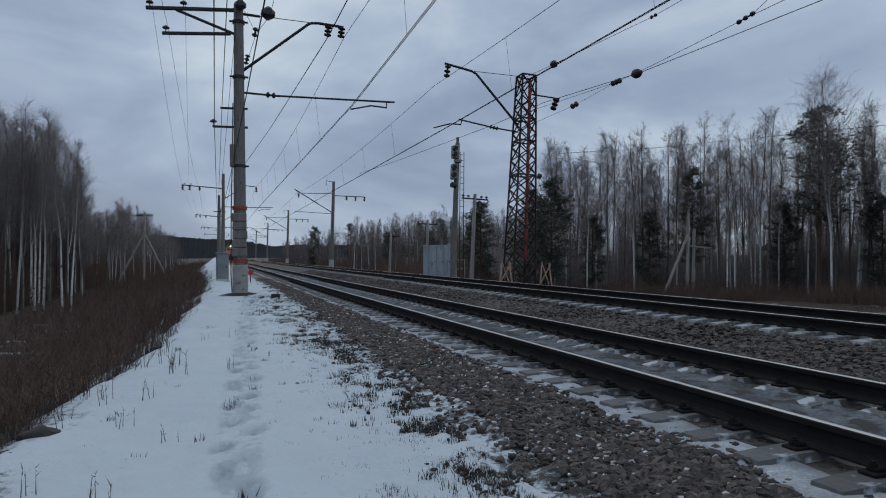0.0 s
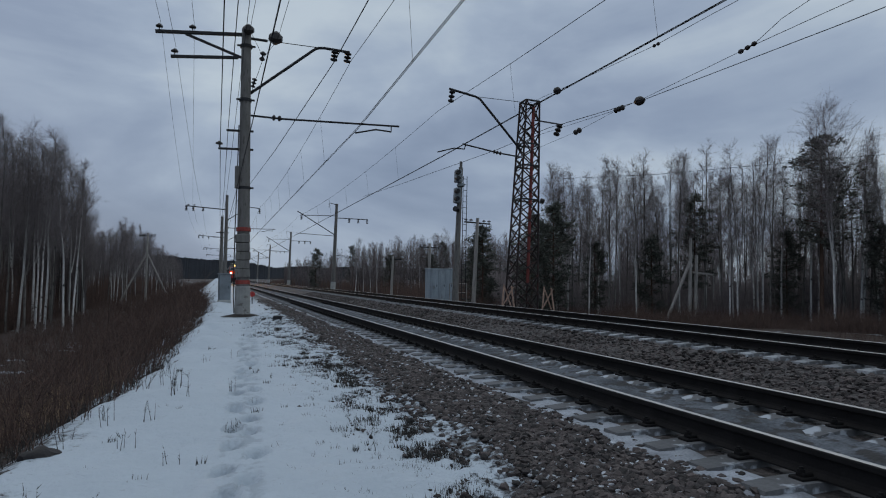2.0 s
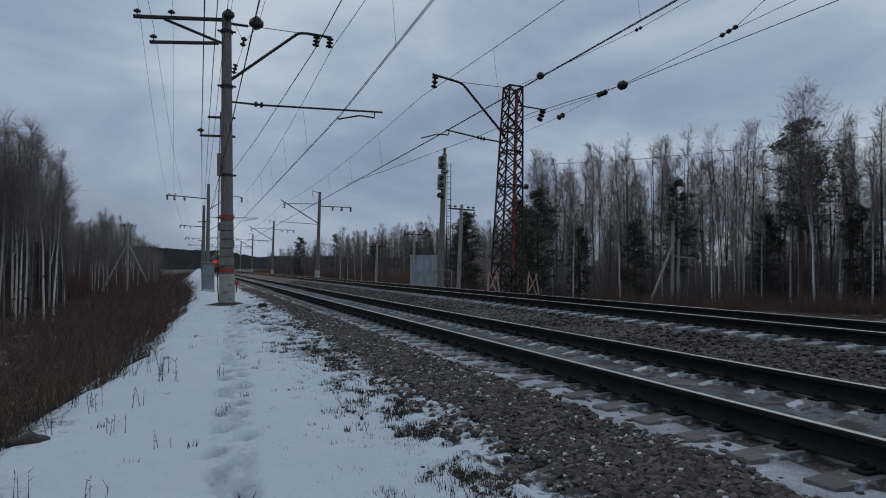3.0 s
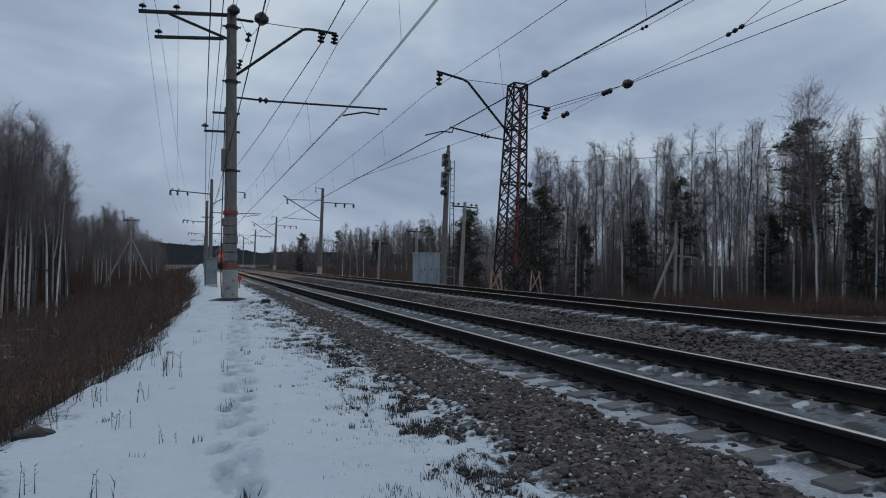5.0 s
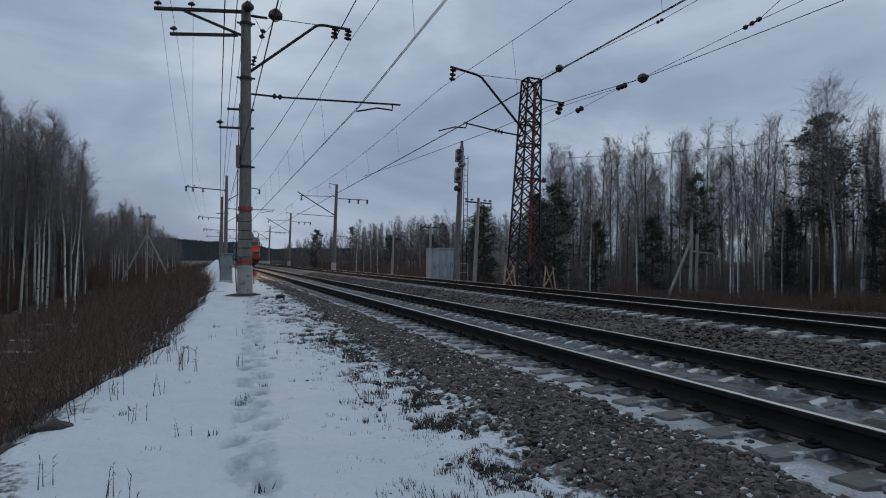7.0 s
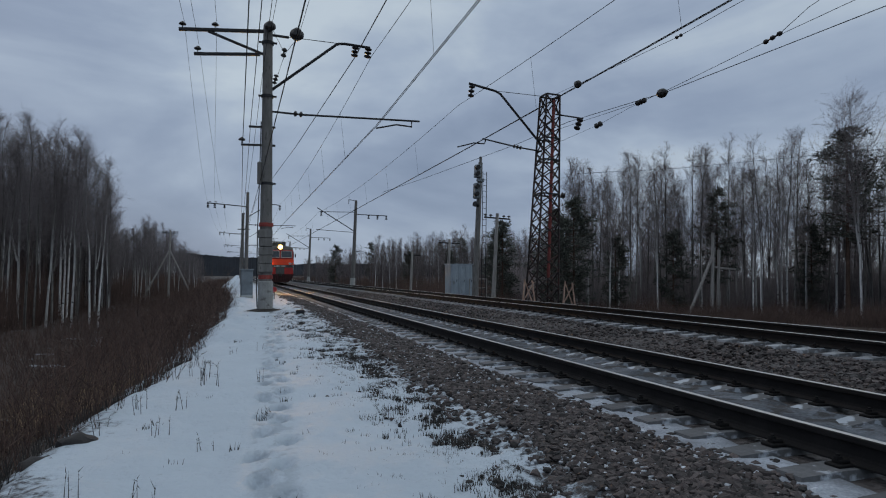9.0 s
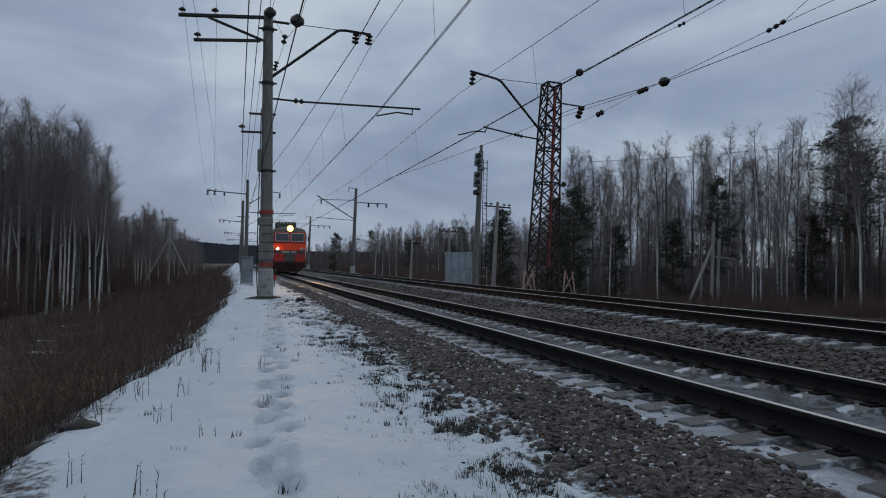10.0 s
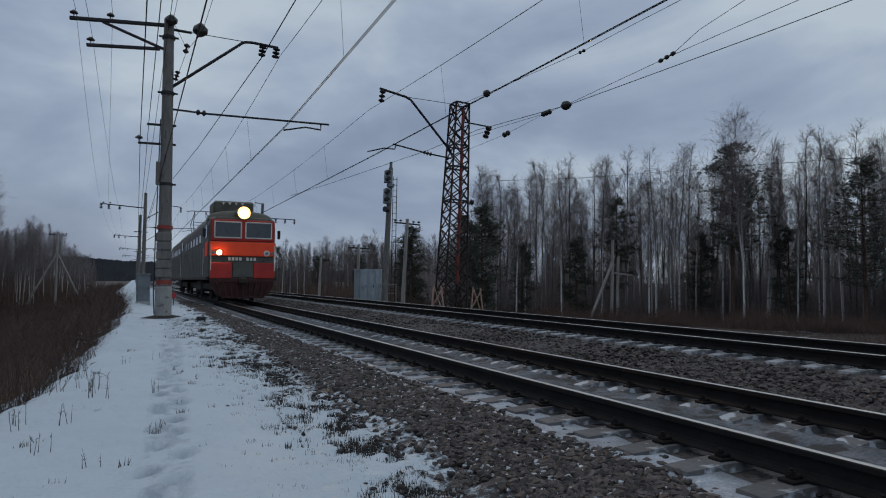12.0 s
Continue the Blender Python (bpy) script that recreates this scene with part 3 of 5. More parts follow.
def left_shoulder(r):
    y = near_y(r, 2.0, 40)
    x = -1.42 - 0.88 * r.uniform(0, 1) ** 0.8 + (r.normal(0, 0.18) if r.uniform() < 0.25 else 0.0)
    return x + 0.32 * noise.noise((0, y * 0.6, 4)), y


def six_foot(r):
    return r.uniform(1.3, 3.68), near_y(r, 3.0, 60)


def track_two_bed(r):
    return r.uniform(4.5, 6.6), near_y(r, 6.0, 60)


stones("ballast_stones", "brown-grey crushed stone on the near ballast slope", 23000, left_shoulder, 0.029, STONE, 3)
stones("ballast_stones", "frosted pale stones scattered in the ballast", 4600, left_shoulder, 0.021, STONE_FROST, 4)
stones("ballast_stones", "brown-grey crushed stone heaped between the two tracks", 17000, six_foot, 0.036, STONE, 5)
stones("ballast_stones", "crushed stone between the second track's sleepers", 7000, track_two_bed, 0.036, STONE, 6)


def thin_cover(r):
    """Spots along the ragged edge where stones and earth break through the snow."""
    for _ in range(10):
        y = near_y(r, 2.0, 26, 1.6)
        x = -2.35 - abs(r.normal(0, 0.40))
        if noise.noise((x * 3.4, y * 2.6, 20)) > 0.0:
            break
    return x, y


stones("ballast_stones", "dark crumbs of stone and earth breaking through thin snow", 2400, thin_cover, 0.017, STONE, 8)


# ---- catenary poles, masts and wires ----
def concrete_pole_geo(h, r0, r1):
    return Geo().tube([(0, 0, -0.6), (0, 0, h * 0.3), (0, 0, h * 0.7), (0, 0, h)], [r0, r0 + (r1 - r0) * 0.3, r0 + (r1 - r0) * 0.7, r1], 18)


def pin_insulator(g, x, y, z):
    g.tube([(x, y, z), (x, y, z + 0.10)], 0.018, 6)
    g.tube([(x, y, z + 0.08), (x, y, z + 0.10), (x, y, z + 0.14), (x, y, z + 0.17), (x, y, z + 0.20)], [0.04, 0.12, 0.11, 0.06, 0.03], 10)


def cantilever_parts(pole, side, reach, z, r=0.035):
    """Straight cantilever with its insulator, steady arm and clamp. side: +1 reaches to +x."""
    part("cantilever_tube", Geo().tube([(0, 0, z), (side * reach * 0.22, 0, z - 0.04), (side * reach, 0, z + 0.02)], r, 8), BLACK_STEEL, pole)
    g = Geo()
    g.discs((side * reach * 0.16, 0, z - 0.02), (side * reach * 0.23, 0, z - 0.04), 0.10, 2)
    part("insulator", g, INSULATOR, pole)
    part("steady_arm", Geo().tube([(side * reach * 0.945, 0, z + 0.02), (side * reach * 0.945, 0, z - 0.2), (side * reach * 0.84, 0, z - 0.16),
                                   (side * reach * 0.70, 0, z - 0.34)], 0.03, 6), BLACK_STEEL, pole)


def catenary_pole():
    """The tall concrete pole by the path, with crossarms, bracket and cantilever."""
    p = thing("catenary_pole", "weathered concrete catenary pole with red bands standing in snow", "utility pole", pose(-3.76, 23.05, -0.16, 0, -0.3, 0))
    part("pole_shaft", concrete_pole_geo(9.75, 0.225, 0.155), CONCRETE, p, smooth=True)
    part("base_collar", Geo().tube([(0, 0, -0.3), (0, 0, 0.95), (0, 0, 0.99)], [0.255, 0.25, 0.225], 16), CONCRETE_FOOT, p, "pale worn foot of the pole")
    soil = Geo()
    soil.add([(0.62 * math.cos(a) * (1 + 0.25 * math.sin(3 * a)), 0.45 * math.sin(a) - 0.12, -0.02 if k else 0.10) for k in (1, 0) for a in [i * math.pi / 8 for i in range(16)]]
             + [(0, 0, 0.12)], [(i, (i + 1) % 16, 32) for i in range(16)])
    part("soil_patch", soil, SOIL, p, "bare dark soil at the foot")
    for z in (1.06, 2.83):
        part("red_band", Geo().tube([(0, 0, z), (0, 0, z + 0.13)], [0.243, 0.241], 18), RED_PAINT, p, "faded red painted band")
    for i, (z, w) in enumerate(((2.58, 0.46), (2.29, 0.44), (2.0, 0.47), (1.71, 0.45), (1.42, 0.47))):
        part("strapped_block", Geo().box((0.01 * (i % 3) - 0.025, -0.04, z), (w, 0.48, 0.275), 0.02), CONCRETE, p)
    for z in (9.15, 7.3, 4.3):
        g = Geo().tube([(0, 0, z - 0.05), (0, 0, z + 0.05)], 0.205, 16)
        g.tube([(-0.3, -0.06, z), (0.3, -0.06, z)], 0.035, 6)
        part("clamp_band", g, BLACK_STEEL, p)
    # crossarms on the field side
    part("crossarm", Geo().beam((-2.86, 0, 9.33), (0.0, 0, 9.56), 0.11, 0.11), BLACK_STEEL, p)
    part("crossarm", Geo().beam((-2.38, 0, 8.55), (-0.25, 0, 8.74), 0.10, 0.10), BLACK_STEEL, p)
    part("crossarm_strut", Geo().beam((-1.95, 0, 9.36), (-0.05, 0, 8.72), 0.08, 0.08), BLACK_STEEL, p)
    for x, z in ((-2.74, 9.40), (-1.72, 9.49), (-2.26, 8.62)):
        g = Geo()
        pin_insulator(g, x, 0, z)
        part("pin_insulator", g, INSULATOR, p)
    for x0, z in ((-0.60, 6.25), (-0.85, 5.62)):
        g = Geo().beam((x0, 0, z - 0.02), (0.28, 0, z), 0.07, 0.07)
        part("side_arm", g, BLACK_STEEL, p)
    g = Geo()
    pin_insulator(g, -0.82, 0, 5.65)
    part("pin_insulator", g, INSULATOR, p)
    part("cable_box", Geo().box((-0.24, -0.03, 4.65), (0.14, 0.2, 0.75), 0.02), CONCRETE, p)
    # bracket arm on the track side
    part("bracket_arm", Geo().tube([(0.15, 0, 7.55), (2.33, 0, 9.34), (2.45, 0, 9.39), (2.65, 0, 9.41), (3.55, 0, 9.36)], 0.05, 8), BLACK_STEEL, p)
    part("stay_rod", Geo().tube([(0.15, 0, 9.45), (2.45, 0, 9.40)], 0.014, 5), BLACK_STEEL, p)
    part("stay_rod", Geo().tube([(0.1, 0, 9.45), (0.70, 0, 9.43)], 0.045, 6), BLACK_STEEL, p)
    for x in (3.03, 3.50):
        part("suspension_insulator", Geo().discs((x, 0, 9.35), (x - 0.05, 0, 8.95), 0.13, 3), INSULATOR, p)
    cantilever_parts(p, 1, 5.40, 6.80)
    # strain insulators on the lines that pass the pole head
    part("strain_insulator", Geo().discs((0.92, -0.35, 9.20), (0.94, -0.75, 9.62), 0.24, 1), INSULATOR, p)
    for a, b, r in (((0.05, -0.15, 9.50), (0.05, -0.45, 9.85), 0.20),):
        part("strain_insulator", Geo().discs(a, b, r, 1), INSULATOR, p)
    part("strain_insulator", Geo().discs((0.22, 0, 7.75), (0.30, -0.05, 8.1), 0.09, 3), INSULATOR, p)
    part("strain_insulator", Geo().discs((0.50, -0.15, 8.65), (0.56, -0.25, 9.0), 0.10, 2), INSULATOR, p)
    part("ground_cable", Geo().tube([(-0.2, -0.12, 6.4), (-0.24, -0.1, 4.2), (-0.28, -0.12, 2.7), (-0.3, -0.14, 0.7), (-0.27, -0.1, 0.1)], 0.018, 5), BLACK_STEEL, p)
    return p


catenary_pole()


def line_pole(y, x=-3.76):
    """Concrete pole farther along the near track."""
    p = thing("catenary_pole", "distant concrete catenary pole with crossarms beside the track", "utility pole", pose(x, y, -0.2, 0, 0.4, 0), group="far catenary poles")
    part("pole_shaft", concrete_pole_geo(10.3, 0.23, 0.15), CONCRETE, p, smooth=True)
    part("crossarm", Geo().beam((-4.2, 0, 8.95), (0, 0, 8.7), 0.10, 0.10), BLACK_STEEL, p)
    part("crossarm", Geo().beam((-1.0, 0, 6.2), (0.3, 0, 6.2), 0.09, 0.09), BLACK_STEEL, p)
    for x2 in (-4.1, -3.4, -2.4):
        part("suspension_insulator", Geo().discs((x2, 0, 8.9), (x2, 0, 8.4), 0.15, 3), INSULATOR, p)
    for x2 in (-3.9, -3.3):
        g = Geo()
        pin_insulator(g, x2, 0, 8.95)
        part("pin_insulator", g, INSULATOR, p)
    part("bracket_arm", Geo().tube([(0.1, 0, 7.6), (2.4, 0, 9.1), (3.5, 0, 9.0)], 0.05, 6), BLACK_STEEL, p)
    part("suspension_insulator", Geo().discs((3.45, 0, 8.95), (3.45, 0, 8.4), 0.13, 3), INSULATOR, p)
    cantilever_parts(p, 1, 5.2, 6.75)
    return p


for y in (75, 127, 179, 231):
    line_pole(y)
twin = thing("utility_pole", "second slim concrete pole standing close behind the far one", "utility pole", pose(-4.15, 82, -0.2, 0, 0.4, 0))
part("pole_shaft", concrete_pole_geo(8.6, 0.22, 0.15), CONCRETE, twin, smooth=True)
part("crossarm", Geo().beam((-1.0, 0, 6.1), (0.6, 0, 6.1), 0.09, 0.09), BLACK_STEEL, twin)


def right_pole(y):
    """Concrete pole on the far side of track two."""
    p = thing("catenary_pole", "distant leaning concrete catenary pole beyond the second track", "utility pole", pose(8.6, y, -0.3, 0, 1.8, 0), group="far catenary poles")
    part("pole_shaft", concrete_pole_geo(10.4, 0.25, 0.16), CONCRETE, p, smooth=True)
    part("base_collar", Geo().tube([(0, 0, -0.4), (0, 0, 1.0)], 0.30, 12), CONCRETE_PALE, p)
    part("crossarm", Geo().beam((0.1, 0, 8.7), (3.9, 0, 8.75), 0.09, 0.09), BLACK_STEEL, p)
    for x2 in (1.6, 2.7, 3.8):
        part("suspension_insulator", Geo().discs((x2, 0, 8.7), (x2, 0, 8.2), 0.15, 3), INSULATOR, p)
    part("bracket_arm", Geo().tube([(0, 0, 6.6), (-4.6, 0, 9.2)], 0.06, 6), BLACK_STEEL, p)
    part("cantilever_tube", Geo().tube([(0, 0, 8.95), (-4.3, 0, 8.75)], 0.04, 6), BLACK_STEEL, p)
    part("cantilever_tube", Geo().tube([(0, 0, 6.5), (-4.6, 0, 6.6)], 0.035, 6), BLACK_STEEL, p)
    part("top_bracket", Geo().tube([(0, 0, 10.3), (-0.9, 0, 10.45), (-0.9, 0, 9.9)], 0.04, 6), BLACK_STEEL, p)
    part("suspension_insulator", Geo().discs((-4.1, 0, 8.7), (-4.1, 0, 8.2), 0.13, 3), INSULATOR, p)
    part("side_bracket", Geo().beam((-0.1, 0, 4.2), (0.7, 0, 4.2), 0.08, 0.08), BLACK_STEEL, p)
    return p


for y in (78.7, 130, 182, 234):
    right_pole(y)


def lattice_mast():
    """Tapering square lattice mast beyond the second track."""
    p = thing("lattice_mast", "tall rust-red lattice steel catenary mast with an outreach arm", "mast", pose(8.45, 27.0, -0.25, 0, 2.6, 0))
    h, w0, w1 = 9.55, 1.10, 0.66

    def corner(z, i, j):
        w = (w0 + (w1 - w0) * z / h) / 2
        return (i * w, j * w, z)

    ring = ((-1, -1), (1, -1), (1, 1), (-1, 1))
    for i, j in ring:
        part("corner_leg", Geo().beam(corner(0, i, j), corner(h, i, j), 0.075, 0.075), MAST_PAINT, p)
    levels = [0.0]
    while levels[-1] < h - 0.5:
        levels.append(levels[-1] + 0.80 - 0.02 * len(levels))
    levels[-1] = h
    for a, (z0, z1) in enumerate(zip(levels, levels[1:])):
        for k in range(4):
            c0, c1 = ring[k], ring[(k + 1) % 4]
            for q0, q1 in ((c0, c1), (c1, c0)):
                part("brace", Geo().beam(corner(z0, *q0), corner(z1, *q1), 0.05, 0.05), MAST_PAINT, p)
    for z in (h, 6.55, 7.55, 5.0):
        for k in range(4):
            part("ring_bar", Geo().beam(corner(z, *ring[k]), corner(z, *ring[(k + 1) % 4]), 0.07, 0.07), BLACK_STEEL, p)
    part("cable_pipe", Geo().tube([(0.05, -0.45, 1.2), (0.05, -0.30, 9.3)], 0.075, 8), RED_RUST, p, "red-brown painted riser pipe")
    part("bracket_arm", Geo().tube([(-0.33, 0, 7.25), (-2.45, 0, 9.33), (-2.7, 0, 9.43), (-3.95, 0, 9.60)], 0.055, 8), BLACK_STEEL, p)
    part("stay_rod", Geo().tube([(-0.3, 0, 9.5), (-2.7, 0, 9.43)], 0.014, 5), BLACK_STEEL, p)
    part("suspension_insulator", Geo().discs((-3.8, 0, 9.55), (-3.85, 0, 8.95), 0.14, 3), INSULATOR, p)
    part("cantilever_tube", Geo().tube([(-0.3, 0, 6.95), (-1.5, 0, 7.02), (-3.2, 0, 7.22)], 0.035, 8), BLACK_STEEL, p)
    part("insulator", Geo().discs((-1.3, 0, 7.0), (-1.75, 0, 7.06), 0.09, 3), INSULATOR, p)
    part("steady_arm", Geo().tube([(-3.05, 0, 7.2), (-3.1, 0, 7.0), (-3.6, 0, 6.98), (-4.35, 0, 6.72)], 0.03, 6), BLACK_STEEL, p)
    part("side_arm", Geo().beam((0.3, 0, 8.75), (1.75, 0, 8.72), 0.06, 0.06), BLACK_STEEL, p)
    part("suspension_insulator", Geo().discs((1.6, 0, 8.7), (1.35, -0.1, 8.1), 0.15, 3), INSULATOR, p)
    part("side_insulator", Geo().discs((0.75, 0, 5.05), (0.95, 0, 5.0), 0.14, 2), INSULATOR, p)
    for sx in (-1.0, 0.95):
        g = Geo()
        g.beam((sx - 0.3, -0.8, 0.0), (sx - 0.25, -0.8, 1.1), 0.06, 0.06)
        g.beam((sx + 0.3, -0.8, 0.0), (sx + 0.1, -0.8, 1.05), 0.06, 0.06)
        g.beam((sx - 0.3, -0.8, 0.1), (sx + 0.2, -0.8, 1.0), 0.045, 0.045)
        g.beam((sx - 0.25, -0.8, 1.05), (sx + 0.15, -0.8, 0.1), 0.045, 0.045)
        part("trestle_foot", g, ORANGE_WOOD, p, "faded orange and white protective trestle")
    return p


lattice_mast()


def sagging(a, b, sag, n=14):
    a, b = Vector(a), Vector(b)
    return [a.lerp(b, i / n) - Vector((0, 0, sag * 4 * (i / n) * (1 - i / n))) for i in range(n + 1)]


def wire(name, label, runs, r, material=WIRE, n=5):
    g = Geo()
    for pts in runs:
        g.tube(pts, r, n)
    return tagged(part(name, g, material, smooth=True), label, "wire")


POLE_Y = [-29, 23.05, 75, 127, 179, 231, 420]


def catenary(x, ys, z_contact, z_mess, sag, zig, drop_to=130, near=(0.0, 0.0)):
    """Contact wire pair, messenger and droppers of one track."""
    for dx in (-0.022, 0.022):
        pts = [(x + dx + (zig if i % 2 else -zig), y, z_contact) for i, y in enumerate(ys)]
        pts[0] = (x + dx + near[0], ys[0], z_contact + near[1])
        wire("contact_wire", "dark overhead contact wire above the track", [pts], 0.011)
    runs = []
    drops = []
    for i, (y0, y1) in enumerate(zip(ys, ys[1:])):
        a, b = (x - 0.2, y0, z_mess), (x - 0.2, y1, z_mess)
        runs.append(sagging(a, b, sag if y1 - y0 < 100 else sag * 1.5, 20))
        if y0 < drop_to:
            for k in range(1, 7):
                f = k / 7
                y = y0 + (y1 - y0) * f
                xc = x + (zig if i % 2 else -zig) * (1 - f) + (zig if (i + 1) % 2 else -zig) * f
                zc = z_contact + (near[1] * (1 - f) if i == 0 else 0)
                if i == 0:
                    xc = (x + near[0]) * (1 - f) + (x + zig) * f
                drops.append([(x - 0.2, y, z_mess - sag * 4 * f * (1 - f)), (xc, y, zc)])
    wire("messenger_wire", "thin sagging messenger wire carrying the contact wire", runs, 0.010)
    for d in drops:
        wire("dropper_wire", "thin vertical dropper between the overhead wires", [d], 0.005, n=4)


catenary(0.0, POLE_Y, 6.48, 8.92, 0.60, 0.06, near=(-0.8, 0.6))
wire("feeder_wire", "dark feeder wire slung from the bracket arms",
     [[(-0.4, -29, 9.9), (-0.68, 10, 9.0), (-0.80, 23.05, 8.82), (-1.45, 40, 8.72), (-2.87, 75, 9.14), (-3.0, 127, 9.1), (-3.0, 231, 9.1)]], 0.017)
MAST_Y = [-25, 27.0, 78.7, 130, 182, 234, 420]
catenary(4.65, MAST_Y, 6.5, 8.5, 0.5, 0.0, near=(0.0, 0.25))

# section wires that leave the second track and end at the lattice mast
wire("section_wire", "dark section wire drawn aside past the lattice mast", [[(4.54, 43.05, 6.6), (5.40, 36.35, 6.6), (6.70, 25.85, 6.7), (7.03, 21.80, 6.8), (8.22, 17.61, 6.9), (8.80, 10.61, 7.0), (10.6, -25, 7.4)]], 0.011)
wire("anchor_wire", "anchor wire tied to the head of the lattice mast", [[(8.68, 26.8, 9.15), (8.84, 24.38, 9.1), (9.33, 18.34, 9.1), (9.27, 15.97, 9.1), (9.2, -25, 9.2)]], 0.009)
wire("anchor_wire", "anchor wire with insulators tied to the lattice mast", [[(8.9, 27.1, 7.65), (10.13, 21.8, 7.8), (10.10, 20.19, 7.8), (9.87, 14.75, 7.9), (10.06, 13.83, 8.4), (10.1, -25, 15.0)],
     [(9.87, 14.75, 7.9), (10.0, 12.79, 8.0), (10.4, -25, 8.6)]], 0.009)
wire("anchor_wire", "thin lower anchor wire tied to the lattice mast", [[(8.9, 27.1, 7.0), (9.70, 24.15, 7.4), (10.13, 21.8, 7.8)]], 0.007)


def line_insulator(a, b, r, n, label="dark strain insulator hanging in the overhead wires"):
    return tagged(part("line_insulator", Geo().discs(a, b, r, n), INSULATOR), label, "insulator", "line insulators")


line_insulator((8.82, 24.55, 9.1), (8.87, 24.05, 9.1), 0.16, 1)
line_insulator((8.12, 17.95, 6.9), (8.26, 17.42, 6.9), 0.15, 1)
line_insulator((10.10, 22.0, 7.79), (10.13, 21.4, 7.8), 0.11, 3)
line_insulator((9.66, 24.35, 7.36), (9.74, 23.9, 7.44), 0.12, 2)
line_insulator((9.32, 18.55, 9.1), (9.33, 18.15, 9.1), 0.06, 2, "small wire clamp in the anchor wire")
line_insulator((9.90, 15.3, 7.88), (9.86, 14.5, 7.95), 0.07, 3, "forked wire clamp joining two anchor wires")
wire("telephone_wire", "thin wire strung along the wood edge", [[(20.3, 45, 7.98), (20.26, 45, 8.95), (24.14, 38, 8.49), (30.05, 30, 8.53), (33.5, 24.0, 8.4)]], 0.011)

# power and signal lines on the field side of the poles
for x1, z1, x2, z2 in ((-6.50, 9.43, -7.86, 8.95), (-5.48, 9.52, -7.16, 8.95), (-6.02, 8.66, -6.16, 8.4)):
    wire("power_line", "thin power line on the pole crossarms",
         [sagging((x1, -29, z1), (x1, 23.05, z1), 0.5), sagging((x1, 23.05, z1), (x2, 75, z2), 0.7), sagging((x2, 75, z2), (x2, 127, z2), 0.7), sagging((x2, 127, z2), (x2, 231, z2), 0.9)], 0.006)
for x1, z1, r in ((-4.34, 6.12, 0.010), (-4.58, 5.62, 0.012), (-4.05, 7.15, 0.008), (-4.0, 4.2, 0.010)):
    wire("signal_cable", "dark cable strung along the poles", [sagging((x1, -29, z1 + 0.5), (x1, 23.05, z1), 0.2), sagging((x1, 23.05, z1), (-4.3, 75, 6.0), 0.7), sagging((-4.3, 75, 6.0), (-4.3, 127, 6.0), 0.6)], r)
for x1, z1, x0 in ((-2.83, 9.15, -2.55), (-3.72, 9.4, -3.45)):
    wire("tension_wire", "tension wire running from the pole head over the path", [[(-3.62, 23.0, 7.4), (-3.25, 22.8, 8.6), (x1, 22.6, z1), (x0, 10, 9.6), (x0, -29, 10.5)]], 0.008)


# ---- signal, cabinets and small trackside things ----
def signal_post():
    p = thing("railway_signal", "tall concrete signal post with lamp heads seen from the side", "railway signal", pose(8.55, 36.0, -0.2, 0, 2.4, 0))
    part("post", concrete_pole_geo(7.9, 0.19, 0.13), CONCRETE, p, smooth=True)
    for z, hh in ((7.35, 0.75), (6.2, 0.9)):
        head = part("lamp_head", Geo().box((-0.2, -0.12, z), (0.34, 0.42, hh), 0.04), GREY_METAL, p, "grey signal lamp head")
        for k in (-1, 1):
            part("hood", Geo().tube([(-0.30, -0.25, z + k * hh * 0.24), (-0.30, -0.55, z + k * hh * 0.24)], 0.13, 10), BLACK_STEEL, head)
    part("lamp_head", Geo().tube([(-0.12, -0.2, 5.35), (-0.38, -0.35, 5.4)], [0.12, 0.17], 10), BLACK_STEEL, p)
    part("cap", Geo().tube([(0, 0, 7.85), (0, 0, 8.25)], 0.09, 8), CONCRETE, p)
    part("box", Geo().box((0.0, -0.1, 6.85), (0.4, 0.3, 0.2), 0.03), GREY_METAL, p)
    for dx in (0.20, 0.44):
        part("ladder_rail", Geo().tube([(dx + 0.16, -0.1, 0), (dx - 0.04, -0.05, 7.4)], 0.022, 5), BLACK_STEEL, p)
    for k in range(22):
        f = (k + 0.5) / 22
        part("ladder_rung", Geo().tube([(0.36 - 0.20 * f, -0.1, 7.4 * f), (0.60 - 0.20 * f, -0.1, 7.4 * f)], 0.014, 4), BLACK_STEEL, p)
    return p


signal_post()


def cabinet(name, label, m, w, d, h, material, doors):
    c = thing(name, label, "equipment cabinet", m)
    part("body", Geo().box((0, 0, h / 2), (w, d, h), 0.02), material, c)
    part("lid", Geo().box((0, 0, h + 0.03), (w + 0.08, d + 0.08, 0.06), 0.015), material, c)
    part("plinth", Geo().box((0, 0, -0.06), (w + 0.05, d + 0.05, 0.16), 0.02), CONCRETE_PALE, c)
    for k in range(doors):
        x = -w / 2 + w * (k + 0.5) / doors
        door = part("door", Geo().box((x, -d / 2 - 0.012, h * 0.52), (w / doors - 0.05, 0.022, h * 0.86), 0.006), material, c)
        part("handle", Geo().box((x + w / doors * 0.32, -d / 2 - 0.04, h * 0.5), (0.03, 0.04, 0.14), 0.008), BLACK_STEEL, door)
    return c


